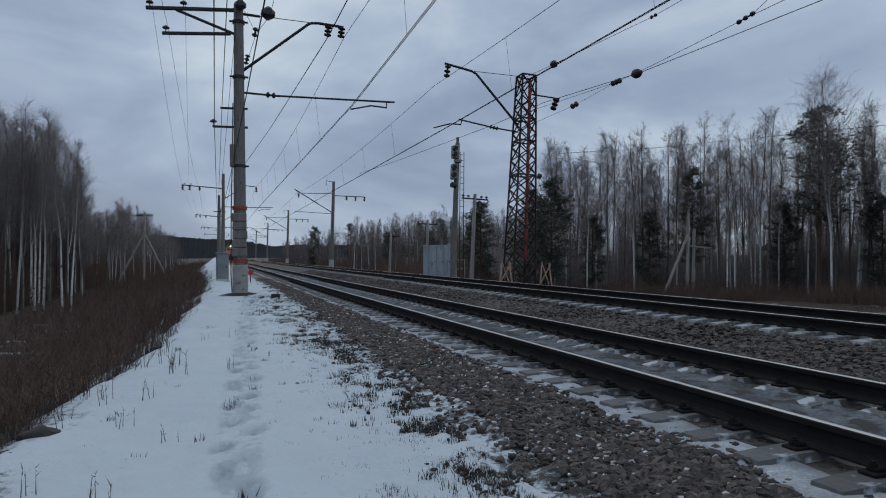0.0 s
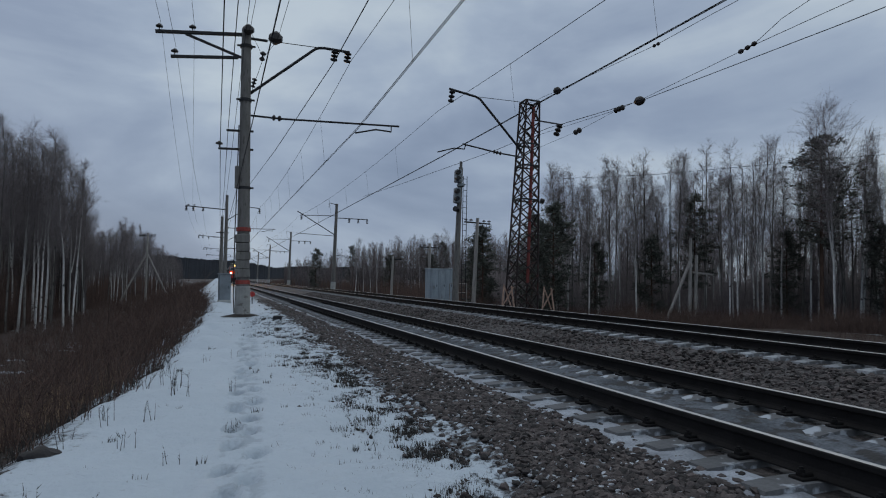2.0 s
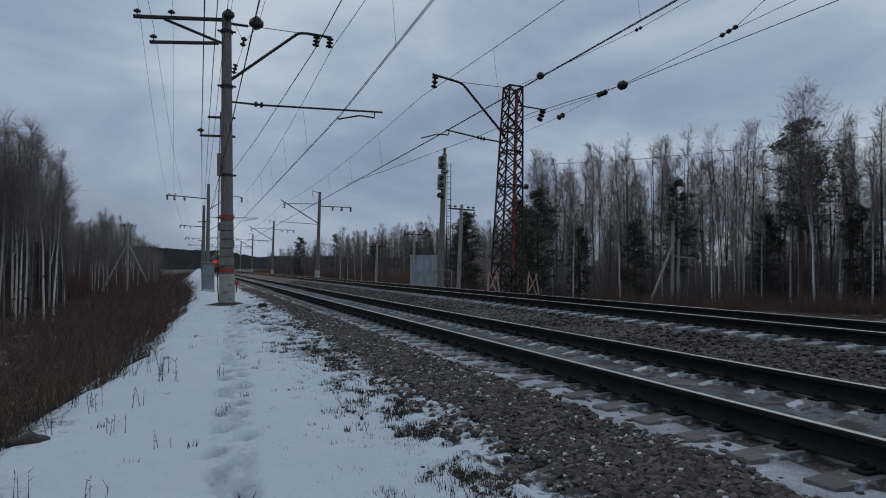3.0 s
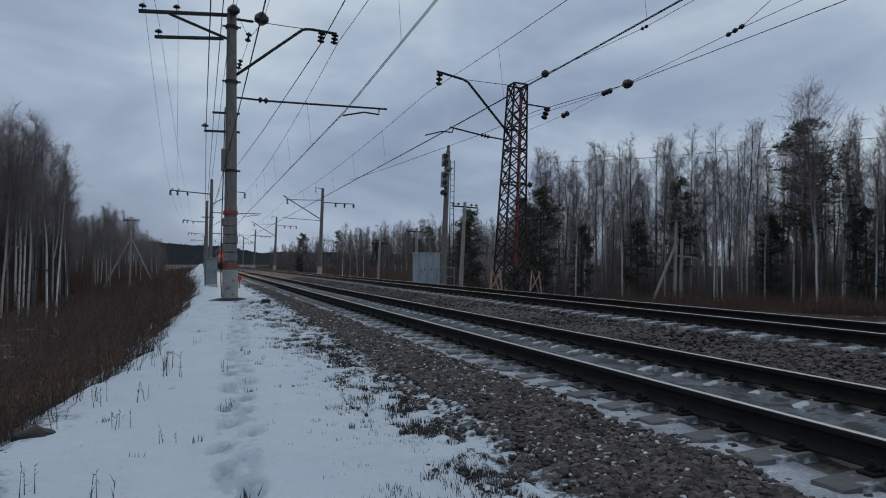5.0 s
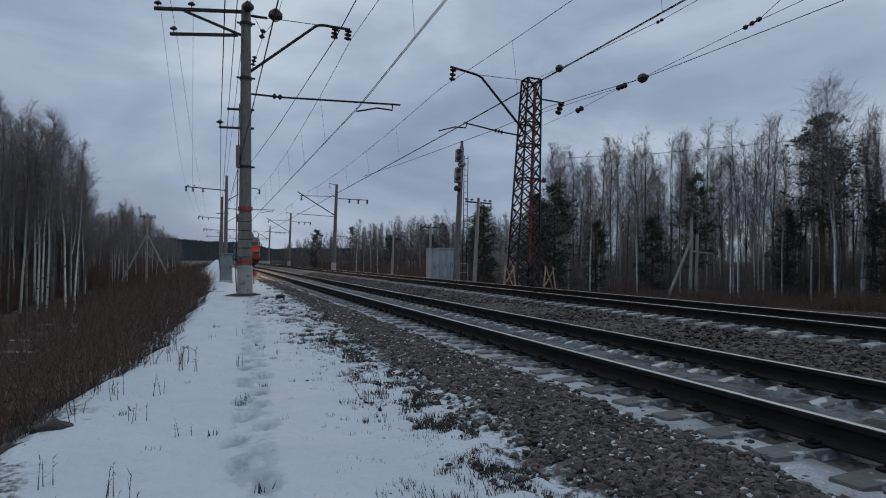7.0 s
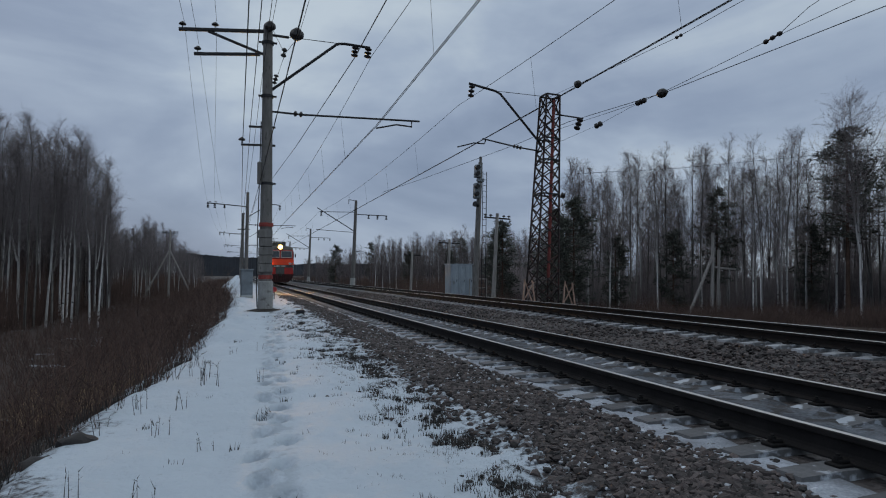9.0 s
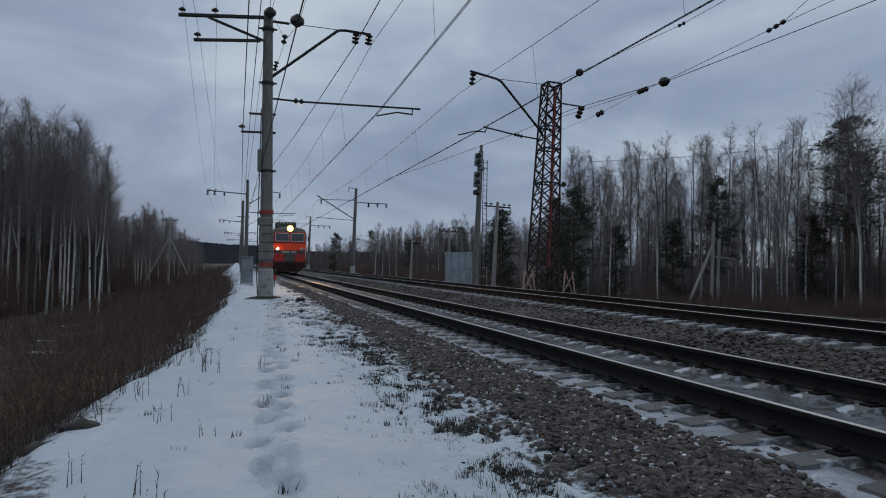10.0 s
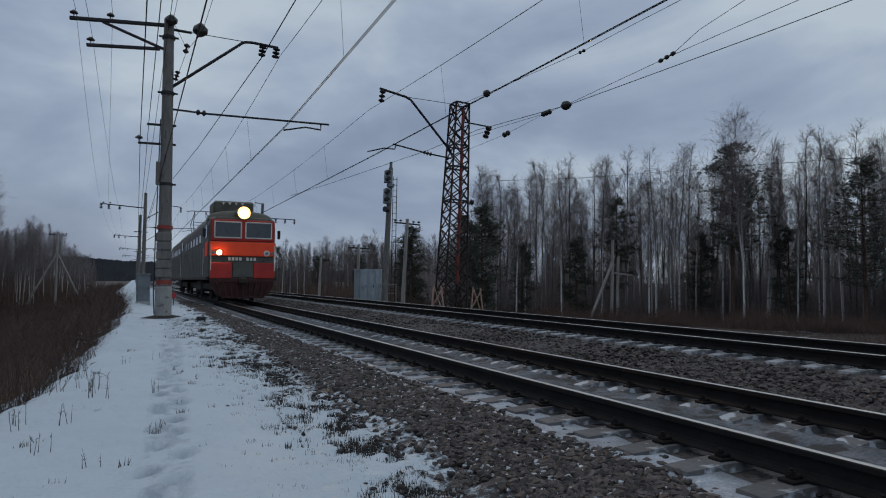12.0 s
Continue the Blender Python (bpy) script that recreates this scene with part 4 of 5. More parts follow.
cabinet("relay_cabinet", "pale blue-grey steel relay cabinet with double doors by the signal", pose(8.3, 38.2, -0.25, 0, 0, 4), 1.45, 0.9, 1.95, BLUE_GREY, 3)
cabinet("trackside_cabinet", "plain grey metal cabinet on a snowy mound behind the pole", pose(-4.20, 36.0, -0.06, 0, 0, 6), 0.58, 0.5, 1.34, GREY_METAL, 1)

fence = thing("guard_rail", "low grey steel guard rail beside the relay cabinet", "railing", pose(9.3, 37.6, -0.3))
for x in (-0.5, 0.05, 0.6):
    part("post", Geo().tube([(x, 0, 0), (x, 0, 1.15)], 0.025, 6), WOOD_GREY, fence)
for z in (0.6, 1.15):
    part("rail_bar", Geo().tube([(-0.5, 0, z), (0.6, 0, z)], 0.022, 6), WOOD_GREY, fence)

marker = thing("red_marker", "small red metal marker disc on a short post by the rails", "sign", pose(-2.95, 33.0, -0.12))
part("post", Geo().tube([(0, 0, -0.1), (0, 0, 0.45)], 0.025, 6), BLACK_STEEL, marker)
part("plate", Geo().tube([(0, -0.03, 0.45), (0, -0.05, 0.45)], 0.13, 10), mat("red_marker_paint", (0.42, 0.03, 0.025), 0.5, bump=0), marker, "red painted plate")

joint = thing("track_box", "small dark iron junction box in the snow beside the track", "junction box", pose(-2.83, 20.5, -0.2))
part("box", Geo().box((0, 0, 0.12), (0.26, 0.18, 0.11), 0.03), BLACK_STEEL, joint)
for x in (-0.1, 0.1):
    part("leg", Geo().tube([(x, 0, -0.1), (x, 0, 0.08)], 0.025, 5), BLACK_STEEL, joint)

def boulder_geo(seed):
    bm = bmesh.new()
    bmesh.ops.create_icosphere(bm, subdivisions=3, radius=1)
    g = Geo()
    vs = []
    for v in bm.verts:
        k = 1 + 0.35 * noise.noise(v.co * 1.6 + Vector((seed, 0, 0))) + 0.10 * noise.noise(v.co * 5)
        vs.append((v.co.x * 0.19 * k, v.co.y * 0.12 * k, v.co.z * 0.10 * k))
    g.add(vs, [tuple(q.index for q in f.verts) for f in bm.faces])
    bm.free()
    return g


tagged(part("boulder", boulder_geo(1.0), WET_STONE, m=pose(-6.05, 6.75, -0.52, 8, 4, 30), smooth=True), "dark wet flat stone lying in the snow", "stone")
tagged(part("boulder", boulder_geo(4.0), WET_STONE, smooth=True, m=pose(-6.25, 6.2, -0.58, 5, -6, 70)), "dark half-buried stone at the snow edge", "stone")


# ---- wooden communication poles ----
def timber_pole(x, y, h, strut, lean=0.0, arms=1, label="weathered grey timber telegraph pole at the forest edge"):
    z = ground_z(x, y)
    p = thing("telegraph_pole", label, "utility pole", pose(x, y, z, 0, lean, 0), group="telegraph poles")
    part("pole", Geo().tube([(0, 0, -0.3), (0, 0, h)], [0.14, 0.10], 10), WOOD_GREY, p, smooth=True)
    for k in range(arms):
        part("crossarm", Geo().beam((-0.9, 0, h - 0.3 - 0.5 * k), (0.9, 0, h - 0.3 - 0.5 * k), 0.09, 0.09), BLACK_STEEL, p)
        for dx in (-0.8, -0.45, 0.45, 0.8):
            g = Geo()
            pin_insulator(g, dx, 0, h - 0.27 - 0.5 * k)
            part("pin_insulator", g, INSULATOR, p)
    for s in strut:
        part("strut", Geo().tube([(s * h * 0.36, 0, -0.3), (0, 0, h * 0.72)], 0.10, 8), WOOD_GREY, p)
    return p


timber_pole(25.8, 36.8, 5.6, (-1,), 1.5, 0, "grey timber pole with a leaning strut and a dark crossarm")
tagged(part("stub_pole", Geo().tube([(0, 0, -0.3), (0, 0, 4.6)], [0.12, 0.1], 8).beam((-0.3, 0, 3.4), (1.4, 0, 3.3), 0.1, 0.14), WOOD_GREY, m=pose(26.6, 37.2, -1.7, 0, 2, 0)),
       "short timber pole with a dark crossarm", "utility pole")
timber_pole(10.9, 39.0, 5.6, (), 2.8, 1, "pale concrete-grey slim post with a crossarm on top")
timber_pole(12.5, 66, 4.4, (), 2.0, 1)
timber_pole(11.4, 50, 4.6, (), 1.5, 1)
timber_pole(-12.4, 84, 8.3, (-1, 1), 0.5, 1, "timber telegraph pole braced by two struts in the scrub")


# ---- trees ----
def spikes(base, tip, r):
    """Three-sided thin cones from base to tip, as arrays."""
    base, tip = np.asarray(base, np.float32), np.asarray(tip, np.float32)
    n = len(base)
    d = tip - base
    d /= np.linalg.norm(d, axis=1, keepdims=True) + 1e-9
    ref = np.where(np.abs(d[:, 2:3]) < 0.9, np.array([[0, 0, 1.0]]), np.array([[1.0, 0, 0]]))
    u = np.cross(d, ref)
    u /= np.linalg.norm(u, axis=1, keepdims=True)
    w = np.cross(u, d)
    r = np.broadcast_to(np.asarray(r, np.float32).reshape(-1, 1), (n, 1))
    vs = np.stack([base + u * r, base - 0.5 * u * r + 0.87 * w * r, base - 0.5 * u * r - 0.87 * w * r, tip], 1)
    i = np.arange(n)[:, None] * 4
    fs = np.stack([np.concatenate([i + a, i + b, i + 3], 1) for a, b in ((0, 1), (1, 2), (2, 0))], 1)
    return vs.reshape(-1, 3), fs.reshape(-1, 3)


def birch(seed, h, spread=1.0, limbs=40, low=0.30, fork=False, rise=1.0):
    """Bare birch: tapered trunk, steep limbs that fill an egg-shaped crown, fine drooping twigs."""
    r = np.random.default_rng(seed)
    t = np.linspace(0, 1, 11)
    wob = np.cumsum(r.normal(0, 0.09, (11, 2)), 0) * (h / 14)
    tp = np.stack([wob[:, 0] * t, wob[:, 1] * t, h * t * 0.985], 1)
    tp[0, 2] = -0.3
    r0 = 0.0052 * h + 0.014
    trunk = Geo().tube([tuple(p) for p in tp], [r0 * (1 - 0.94 * k) + 0.006 for k in t], 7)
    stems = [(tp, 0.0, limbs)]
    if fork:
        az, f0 = r.uniform(0, 6.283), 0.28
        k = np.clip((t - f0) / (1 - f0), 0, 1)
        off = (0.09 * h * k ** 0.7)[:, None] * np.array([[math.cos(az), math.sin(az)]])
        t2 = tp.copy()
        t2[:, :2] += off + 0.5 * k[:, None] * np.cumsum(r.normal(0, 0.1, (11, 2)), 0)
        t2[:, 2] *= 1 - 0.10 * k
        trunk.tube([tuple(p) for p in t2[3:]], [r0 * 0.75 * (1 - 0.94 * q) + 0.006 for q in t[3:]], 6)
        stems = [(tp, 0.0, limbs * 6 // 10), (t2, 0.08, limbs * 4 // 10)]
    lb, lt, lr = [], [], []
    crown = Geo()
    for tp, extra, count in stems:
        for i in range(count):
            g = (i + r.uniform(0, 1)) / count
            f = low + extra + (0.975 - low - extra) * g
            p = np.array([np.interp(f, t, tp[:, a]) for a in range(3)])
            az = r.uniform(0, 6.283)
            env = 1.75 * (g + 0.06) ** 0.42 * (1.03 - g) ** 0.72
            ln = h * 0.17 * spread * env * r.uniform(0.55, 1.1) + 0.25
            up = rise * r.uniform(0.9, 2.1)
            d = np.array([math.cos(az), math.sin(az), up])
            d /= np.linalg.norm(d)
            q, pts = p.copy(), [p.copy()]
            for k in range(4):
                d = d + np.array([r.normal(0, 0.10), r.normal(0, 0.10), 0.10 if k < 2 else -0.10])
                d /= np.linalg.norm(d)
                q = q + d * ln / 4
                pts.append(q.copy())
            rr = max(0.008, 0.022 * (1 - f * 0.7) * h / 14)
            crown.tube(pts, [rr, rr * 0.8, rr * 0.6, rr * 0.4, 0.005], 4, cap=False)
            P = np.array(pts)
            for k in range(12):
                w = r.uniform(0.12, 1.0)
                b = np.array([np.interp(w, np.linspace(0, 1, 5), P[:, a]) for a in range(3)])
                dd = d * 0.7 + r.normal(0, 0.55, 3) + np.array([0, 0, 0.30])
                dd /= np.linalg.norm(dd)
                tl = r.uniform(0.45, 1.15) * (0.6 + 0.5 * min(1.0, ln / 2)) * h / 15
                e = b + dd * tl
                lb.append(b), lt.append(e), lr.append(0.0075)
                for _ in range(5):
                    b2 = b + (e - b) * r.uniform(0.15, 0.95)
                    d2 = dd + r.normal(0, 0.50, 3) + np.array([0, 0, -0.05])
                    lb.append(b2), lt.append(b2 + d2 / np.linalg.norm(d2) * tl * r.uniform(0.35, 0.75)), lr.append(0.0055)
    sv, sf = spikes(lb, lt, lr)
    base = len(crown.v)
    allv = np.concatenate([np.array(crown.v, np.float32), sv])
    quads = np.array(crown.f, np.int32)
    tris = np.concatenate([quads[:, [0, 1, 2]], quads[:, [0, 2, 3]], sf + base])
    return trunk.mesh("trunk", True), tri_mesh("crown", allv, tris, TWIG)


def pine(seed, h, low=0.35, width=0.22, tufts=26):
    """Conifer: brown trunk, whorls of uneven limbs carrying flat needle sprays."""
    r = np.random.default_rng(seed)
    bend = r.normal(0, 0.15, 2)
    trunk = Geo().tube([(0, 0, -0.3), (bend[0] * 0.5, bend[1] * 0.5, h * 0.5), (bend[0], bend[1], h)], [0.011 * h + 0.03, 0.008 * h, 0.02], 8)
    vs, fs, n = [], [], 0
    count = int(h * 6.0)
    for i in range(count):
        f = low + (1 - low) * (i + r.uniform(0, 1)) / count
        az, shape = r.uniform(0, 6.283), math.sin(math.pi * min(1, (1.02 - f) / (1.02 - low) * 0.75 + 0.06))
        ln = h * width * shape * r.uniform(0.6, 1.25)
        p = np.array([bend[0] * f, bend[1] * f, h * f])
        d = np.array([math.cos(az), math.sin(az), r.uniform(-0.15, 0.35)])
        trunk.tube([p, p + d * ln * 0.9], [0.03, 0.01], 4, cap=False)
        for k in range(tufts):
            g = r.uniform(0.08, 1.0) ** 0.7
            c = p + d * ln * g + r.normal(0, 0.16 + 0.05 * ln, 3) * np.array([1, 1, 0.7])
            for _ in range(5):
                a = r.normal(0, 1, 3) + d * 0.8
                a[2] = a[2] * 0.6 + 0.3
                a /= np.linalg.norm(a)
                s = np.cross(a, r.normal(0, 1, 3))
                s /= np.linalg.norm(s) + 1e-6
                L = r.uniform(0.22, 0.48)
                vs += [c + s * 0.036, c - s * 0.036, c + a * L]
                fs.append((n, n + 1, n + 2))
                n += 3
    return trunk.mesh("trunk", True), tri_mesh("crown", np.array(vs), fs, NEEDLES)


def plant(name, meshes, bark, label, category, x, y, s=1.0, turn=0.0, lean=0.0, group=""):
    t = thing(name, label, category, pose(x, y, ground_z(x, y) - 0.05, lean, 0, turn) @ Matrix.Scale(s, 4), group=group)
    part("trunk", meshes[0], bark, t, smooth=True)
    part("crown", meshes[1], None, t)
    return t


BIRCHES = [birch(11, 15, 0.95, 40, 0.30), birch(12, 17, 0.85, 44, 0.34, True), birch(13, 14, 0.75, 34, 0.40), birch(14, 16, 0.70, 38, 0.42),
           birch(15, 13, 0.95, 38, 0.26, True), birch(16, 16, 0.55, 34, 0.45, False, 1.4), birch(17, 15, 0.85, 40, 0.36)]
BARKS = [BIRCH, BIRCH, ASPEN, BIRCH, ASPEN, ASPEN, BIRCH]
BIG_BIRCH = birch(21, 20, 1.55, 90, 0.34, True, 0.85)
PINES = [pine(31, 9, 0.06, 0.20, 22), pine(32, 13, 0.24, 0.18, 18), pine(33, 7.5, 0.05, 0.20, 22), pine(34, 13, 0.42, 0.19, 16)]
HEIGHTS = (15, 17, 14, 16, 13, 16, 15)
EYE_X, EYE_UP = -4.68, 2.9

tr = random.Random(5)


def bearing(deg, d):
    """Point of the plan at a compass bearing from the path, east of the line positive."""
    return EYE_X + d * math.sin(radians(deg)), d * math.cos(radians(deg))


def left_skyline(b):
    """How high the wood on the field side stands, in degrees, over each bearing."""
    return interp(b, (-40, -16, -11.8, -9.7, -9.0, -8.2, -7.6, -6.9, -5.7, -4.2, -2.8), (13.4, 12.5, 11.6, 8.9, 4.3, 3.9, 4.2, 4.9, 4.3, 3.0, 2.0))


def birch_at(x, y, h, label, group, kinds=7):
    k = tr.randrange(kinds)
    plant("birch_tree", BIRCHES[k], BARKS[k], label, "tree", x, y, h / HEIGHTS[k], tr.uniform(0, 360), tr.uniform(-3.5, 3.5), group)


for i in range(62):
    b = -9.3 - 18 * ((i + tr.random()) / 62)
    d = tr.uniform(42, 50) if i % 2 else tr.uniform(50, 66)
    x, y = bearing(b, d)
    birch_at(x, y, min(15.8, EYE_UP + d * math.tan(radians(left_skyline(b))) * tr.uniform(0.80, 1.0)), "slender bare birch with a pale trunk in brown scrub", "birches left of the line")
for i in range(64):
    b = -2.9 - 6.4 * ((i + tr.random()) / 64)
    d = tr.uniform(78, 112) if b < -6.5 else tr.uniform(105, 190)
    x, y = bearing(b, d)
    birch_at(x, y, EYE_UP + d * math.tan(radians(left_skyline(b))) * tr.uniform(0.72, 1.0), "slim bare birch far along the wooded line", "birches left of the line")
for i in range(112):
    f = (i + tr.random()) / 112
    b = 28.0 + f * 40
    d = 47 + 1.5 * f + abs(tr.gauss(0, 8))
    x, y = bearing(b, d)
    birch_at(x, y, 10.9 * tr.uniform(0.86, 1.1) * (1 + 0.13 * f) + 0.07 * (d - 47), "slim bare birch at the edge of the wood", "birches beyond the tracks")
for i in range(34):
    b = 11 + 17 * (i + tr.random()) / 34
    d = tr.uniform(80, 140)
    x, y = bearing(b, d)
    birch_at(x, y, EYE_UP + d * math.tan(radians(interp(b, (11, 17, 28), (3.3, 4.3, 4.7)))) * tr.uniform(0.65, 1.0), "slim bare birch at the edge of the wood", "birches beyond the tracks")
plant("birch_tree", BIG_BIRCH, BIRCH, "large spreading bare birch towering over the wood edge", "tree", 30.9, 29.95, 0.70, 40)
plant("pine_tree", PINES[3], PINE_BARK, "dark green pine with a ragged crown beside a birch", "tree", 33.05, 32.8, 0.96, 10)
for x, y, k, s in ((15.7, 37.3, 0, 0.84), (14.2, 37.4, 0, 0.74), (12.6, 41.6, 0, 0.66), (16.6, 40.0, 2, 0.88), (13.2, 43.5, 2, 0.74), (28.5, 39.5, 1, 0.70), (25.5, 40.5, 2, 0.8), (22.0, 42.5, 0, 0.62),
                   (31.5, 105, 1, 0.70), (26, 112, 0, 0.80), (20.0, 125, 1, 0.70), (14.5, 135, 0, 0.95), (34, 125, 1, 0.7), (41, 22, 0, 0.9), (36.0, 25.4, 1, 0.80), (36.5, 31.0, 0, 0.75), (41, 25.5, 1, 0.80),
                   (33.5, 36.0, 0, 0.7), (20.5, 98, 0, 0.72), (24.5, 90, 2, 0.85), (30.0, 88, 0, 0.75)):
    plant("pine_tree", PINES[k], PINE_BARK, "dense dark conifer among bare birches", "tree", x, y, s, tr.uniform(0, 360), 0, "conifers beyond the tracks")


def scatter_stalks(name, label, count, place, height, r, material, seed, lean=0.25, kind_label="brush"):
    """Thin upright stems over place(rng) -> x, y."""
    g = np.random.default_rng(seed)
    b, t, rad = np.empty((count, 3)), np.empty((count, 3)), np.empty(count)
    for i in range(count):
        x, y = place(g)
        h = height * g.uniform(0.35, 1.1) * (0.75 + 0.9 * noise.noise((x * 0.35, y * 0.35, 9.0)))
        h = max(h, 0.12)
        z = ground_z(x, y, False)
        b[i] = (x, y, z - 0.03)
        t[i] = (x + g.normal(0, lean) * h, y + g.normal(0, lean) * h, z + h)
        rad[i] = r * g.uniform(0.6, 1.3)
    v, f = spikes(b, t, rad)
    return tagged(new(name, tri_mesh(name, v, f, material)), label, kind_label, kind="stuff")


def left_scrub(g):
    y = 3 + 170 * g.uniform(0, 1) ** 1.7 if g.uniform() > 0.1 else g.uniform(-14, 3)
    return snow_edge(y) - 0.35 - 0.9 * g.uniform(0, 1) - abs(g.normal(0, 1)) * (4.2 + y * 0.03), y


def left_fringe(g):
    y = 3 + 60 * g.uniform(0, 1) ** 1.6
    return snow_edge(y) - 0.1 - abs(g.normal(0, 0.5)), y


def right_scrub(g):
    y = 14 + 170 * g.uniform(0, 1) ** 1.5
    return 12.5 + abs(g.normal(0, 1)) * (9 + y * 0.10), y


def wood_floor_left(g):
    y = 35 + 200 * g.uniform(0, 1) ** 1.3
    return -16.0 - abs(g.normal(0, 7)), y


def wood_floor_right(g):
    ang = radians(g.uniform(22, 72))
    d = 53 + abs(g.normal(0, 9))
    return -4.68 + d * math.sin(ang), d * math.cos(ang)


def wood_floor_far(g):
    y = 62 + 260 * g.uniform(0, 1) ** 1.3
    return 13.5 + 0.02 * (y - 62) + abs(g.normal(0, 10)), y


def bushes(name, label, count, place, height, material, seed, stems=4, twigs=4):
    """Leafless bushes: a few leaning stems from one root, each with short side twigs."""
    g = np.random.default_rng(seed)
    b, t, rad = [], [], []
    for _ in range(count):
        x, y = place(g)
        z = ground_z(x, y, False)
        h0 = max(0.3, height * g.uniform(0.45, 1.1) * (0.8 + 0.9 * noise.noise((x * 0.3, y * 0.3, 9.0))))
        wide = 0.006 + 0.00012 * y
        for _ in range(stems):
            h = h0 * g.uniform(0.6, 1.0)
            p = np.array([x + g.normal(0, 0.12), y + g.normal(0, 0.12), z - 0.05])
            e = p + np.array([g.normal(0, 0.30) * h, g.normal(0, 0.30) * h, h])
            b.append(p), t.append(e), rad.append(wide)
            for _ in range(twigs):
                q = p + (e - p) * g.uniform(0.25, 0.95)
                d = (e - p) / h + g.normal(0, 0.55, 3)
                b.append(q), t.append(q + d * h * g.uniform(0.18, 0.42)), rad.append(wide * 0.7)
    v, f = spikes(b, t, rad)
    return tagged(new(name, tri_mesh(name, v, f, material)), label, "brush", kind="stuff")


bushes("scrub", "dense leafless red-brown scrub on the embankment foot", 6200, left_scrub, 1.35, BRUSH, 41)
bushes("scrub", "low bare bushes in snow patches at the foot of the bank", 500, left_fringe, 0.7, BRUSH, 47, 3, 4)


def bank_top(g):
    y = 17 + 40 * g.uniform(0, 1)
    return snow_edge(y) - 0.45 - abs(g.normal(0, 0.9)), y


bushes("scrub", "tall bare bushes crowding the shoulder near the pole", 900, bank_top, 1.35, BRUSH, 50, 4, 5)
def wood_edge(g):
    ang = radians(g.uniform(22, 72))
    d = 43 + abs(g.normal(0, 4))
    return -4.68 + d * math.sin(ang), d * math.cos(ang)


scatter_stalks("scrub", "dark leafless bushes along the wood edge", 22000, wood_edge, 1.5, 0.010, BRUSH, 48, 0.35)
def reed_place(g):
    y = 5.5 + 9 * g.uniform(0, 1)
    return snow_edge(y) - 0.9 - 3.0 * g.uniform(0, 1), y


scatter_stalks("reeds", "pale dry grass clumps in the scrub below the bank", 2600, reed_place, 0.75, 0.006, PALE_GRASS, 49, 0.3, "grass")
scatter_stalks("scrub", "sparse dry stems along the snow edge", 5500, left_fringe, 0.32, 0.005, DRY_GRASS, 42)
scatter_stalks("scrub", "brown scrub and saplings beyond the second track", 26000, right_scrub, 0.8, 0.008, BRUSH, 43)
scatter_stalks("undergrowth", "tangled dark undergrowth and saplings under the birches", 36000, wood_floor_left, 4.4, 0.020, BRUSH, 44, 0.12, "undergrowth")
scatter_stalks("undergrowth", "tangled dark undergrowth and saplings in the wood", 46000, wood_floor_right, 4.6, 0.022, TWIG, 45, 0.12, "undergrowth")
scatter_stalks("undergrowth", "dark distant undergrowth along the line", 34000, wood_floor_far, 3.2, 0.022, BRUSH, 46, 0.12, "undergrowth")


def far_wood(name, label, rows, seed, material=TWIG):
    """Distant trees as one mass of trunks and twigs."""
    g = np.random.default_rng(seed)
    b, t, rad = [], [], []
    for x, y, h in rows(g):
        z = ground_z(x, y, False)
        b.append((x, y, z)), t.append((x + g.normal(0, 0.3), y, z + h)), rad.append(0.11)
        for k in range(60):
            f = g.uniform(0.22, 0.97)
            L = h * 0.20 * (1.15 - f) * g.uniform(0.6, 1.4)
            a = g.uniform(0, 6.283)
            p = (x, y, z + h * f)
            b.append(p), t.append((x + math.cos(a) * L, y + math.sin(a) * L, z + h * f + L * g.uniform(0.7, 1.8))), rad.append(0.022)
    v, f = spikes(b, t, rad)
    return tagged(new(name, tri_mesh(name, v, f, material)), label, "wood", kind="stuff")


def left_rows(g):
    out = []
    for b, u in zip(g.uniform(-30, -2.6, 560), g.uniform(0, 1, 560)):
        d = 60 + 22 * u if b < -9.4 else (100 + 90 * u if b < -6 else 130 + 220 * u)
        x, y = bearing(b, d)
        out.append((x, y, EYE_UP + d * math.tan(radians(left_skyline(b))) * g.uniform(0.5, 0.88)))
    return out


def right_rows(g):
    out = []
    for b, u in zip(g.uniform(5.5, 28.5, 420), g.uniform(0, 1, 420)):
        d = max(85 + 110 * u, 20 / math.sin(radians(b)))
        x, y = bearing(b, d)
        out.append((x, y, EYE_UP + d * math.tan(radians(interp(b, (5.5, 9, 12, 17, 28), (1.5, 2.6, 3.2, 4.1, 4.4)))) * g.uniform(0.55, 0.95)))
    return out


far_wood("far_wood", "bare distant wood beside the line", left_rows, 51, DARK_TWIG)
far_wood("far_wood", "bare wood behind the edge trees", lambda g: [(-4.68 + d * math.sin(a), d * math.cos(a), g.uniform(6, 10.5)) for a, d in
         zip(np.radians(g.uniform(27, 76, 460)), g.uniform(54, 92, 460))], 52)
far_wood("far_wood", "low distant wood beyond the second track", right_rows, 53, DARK_TWIG)


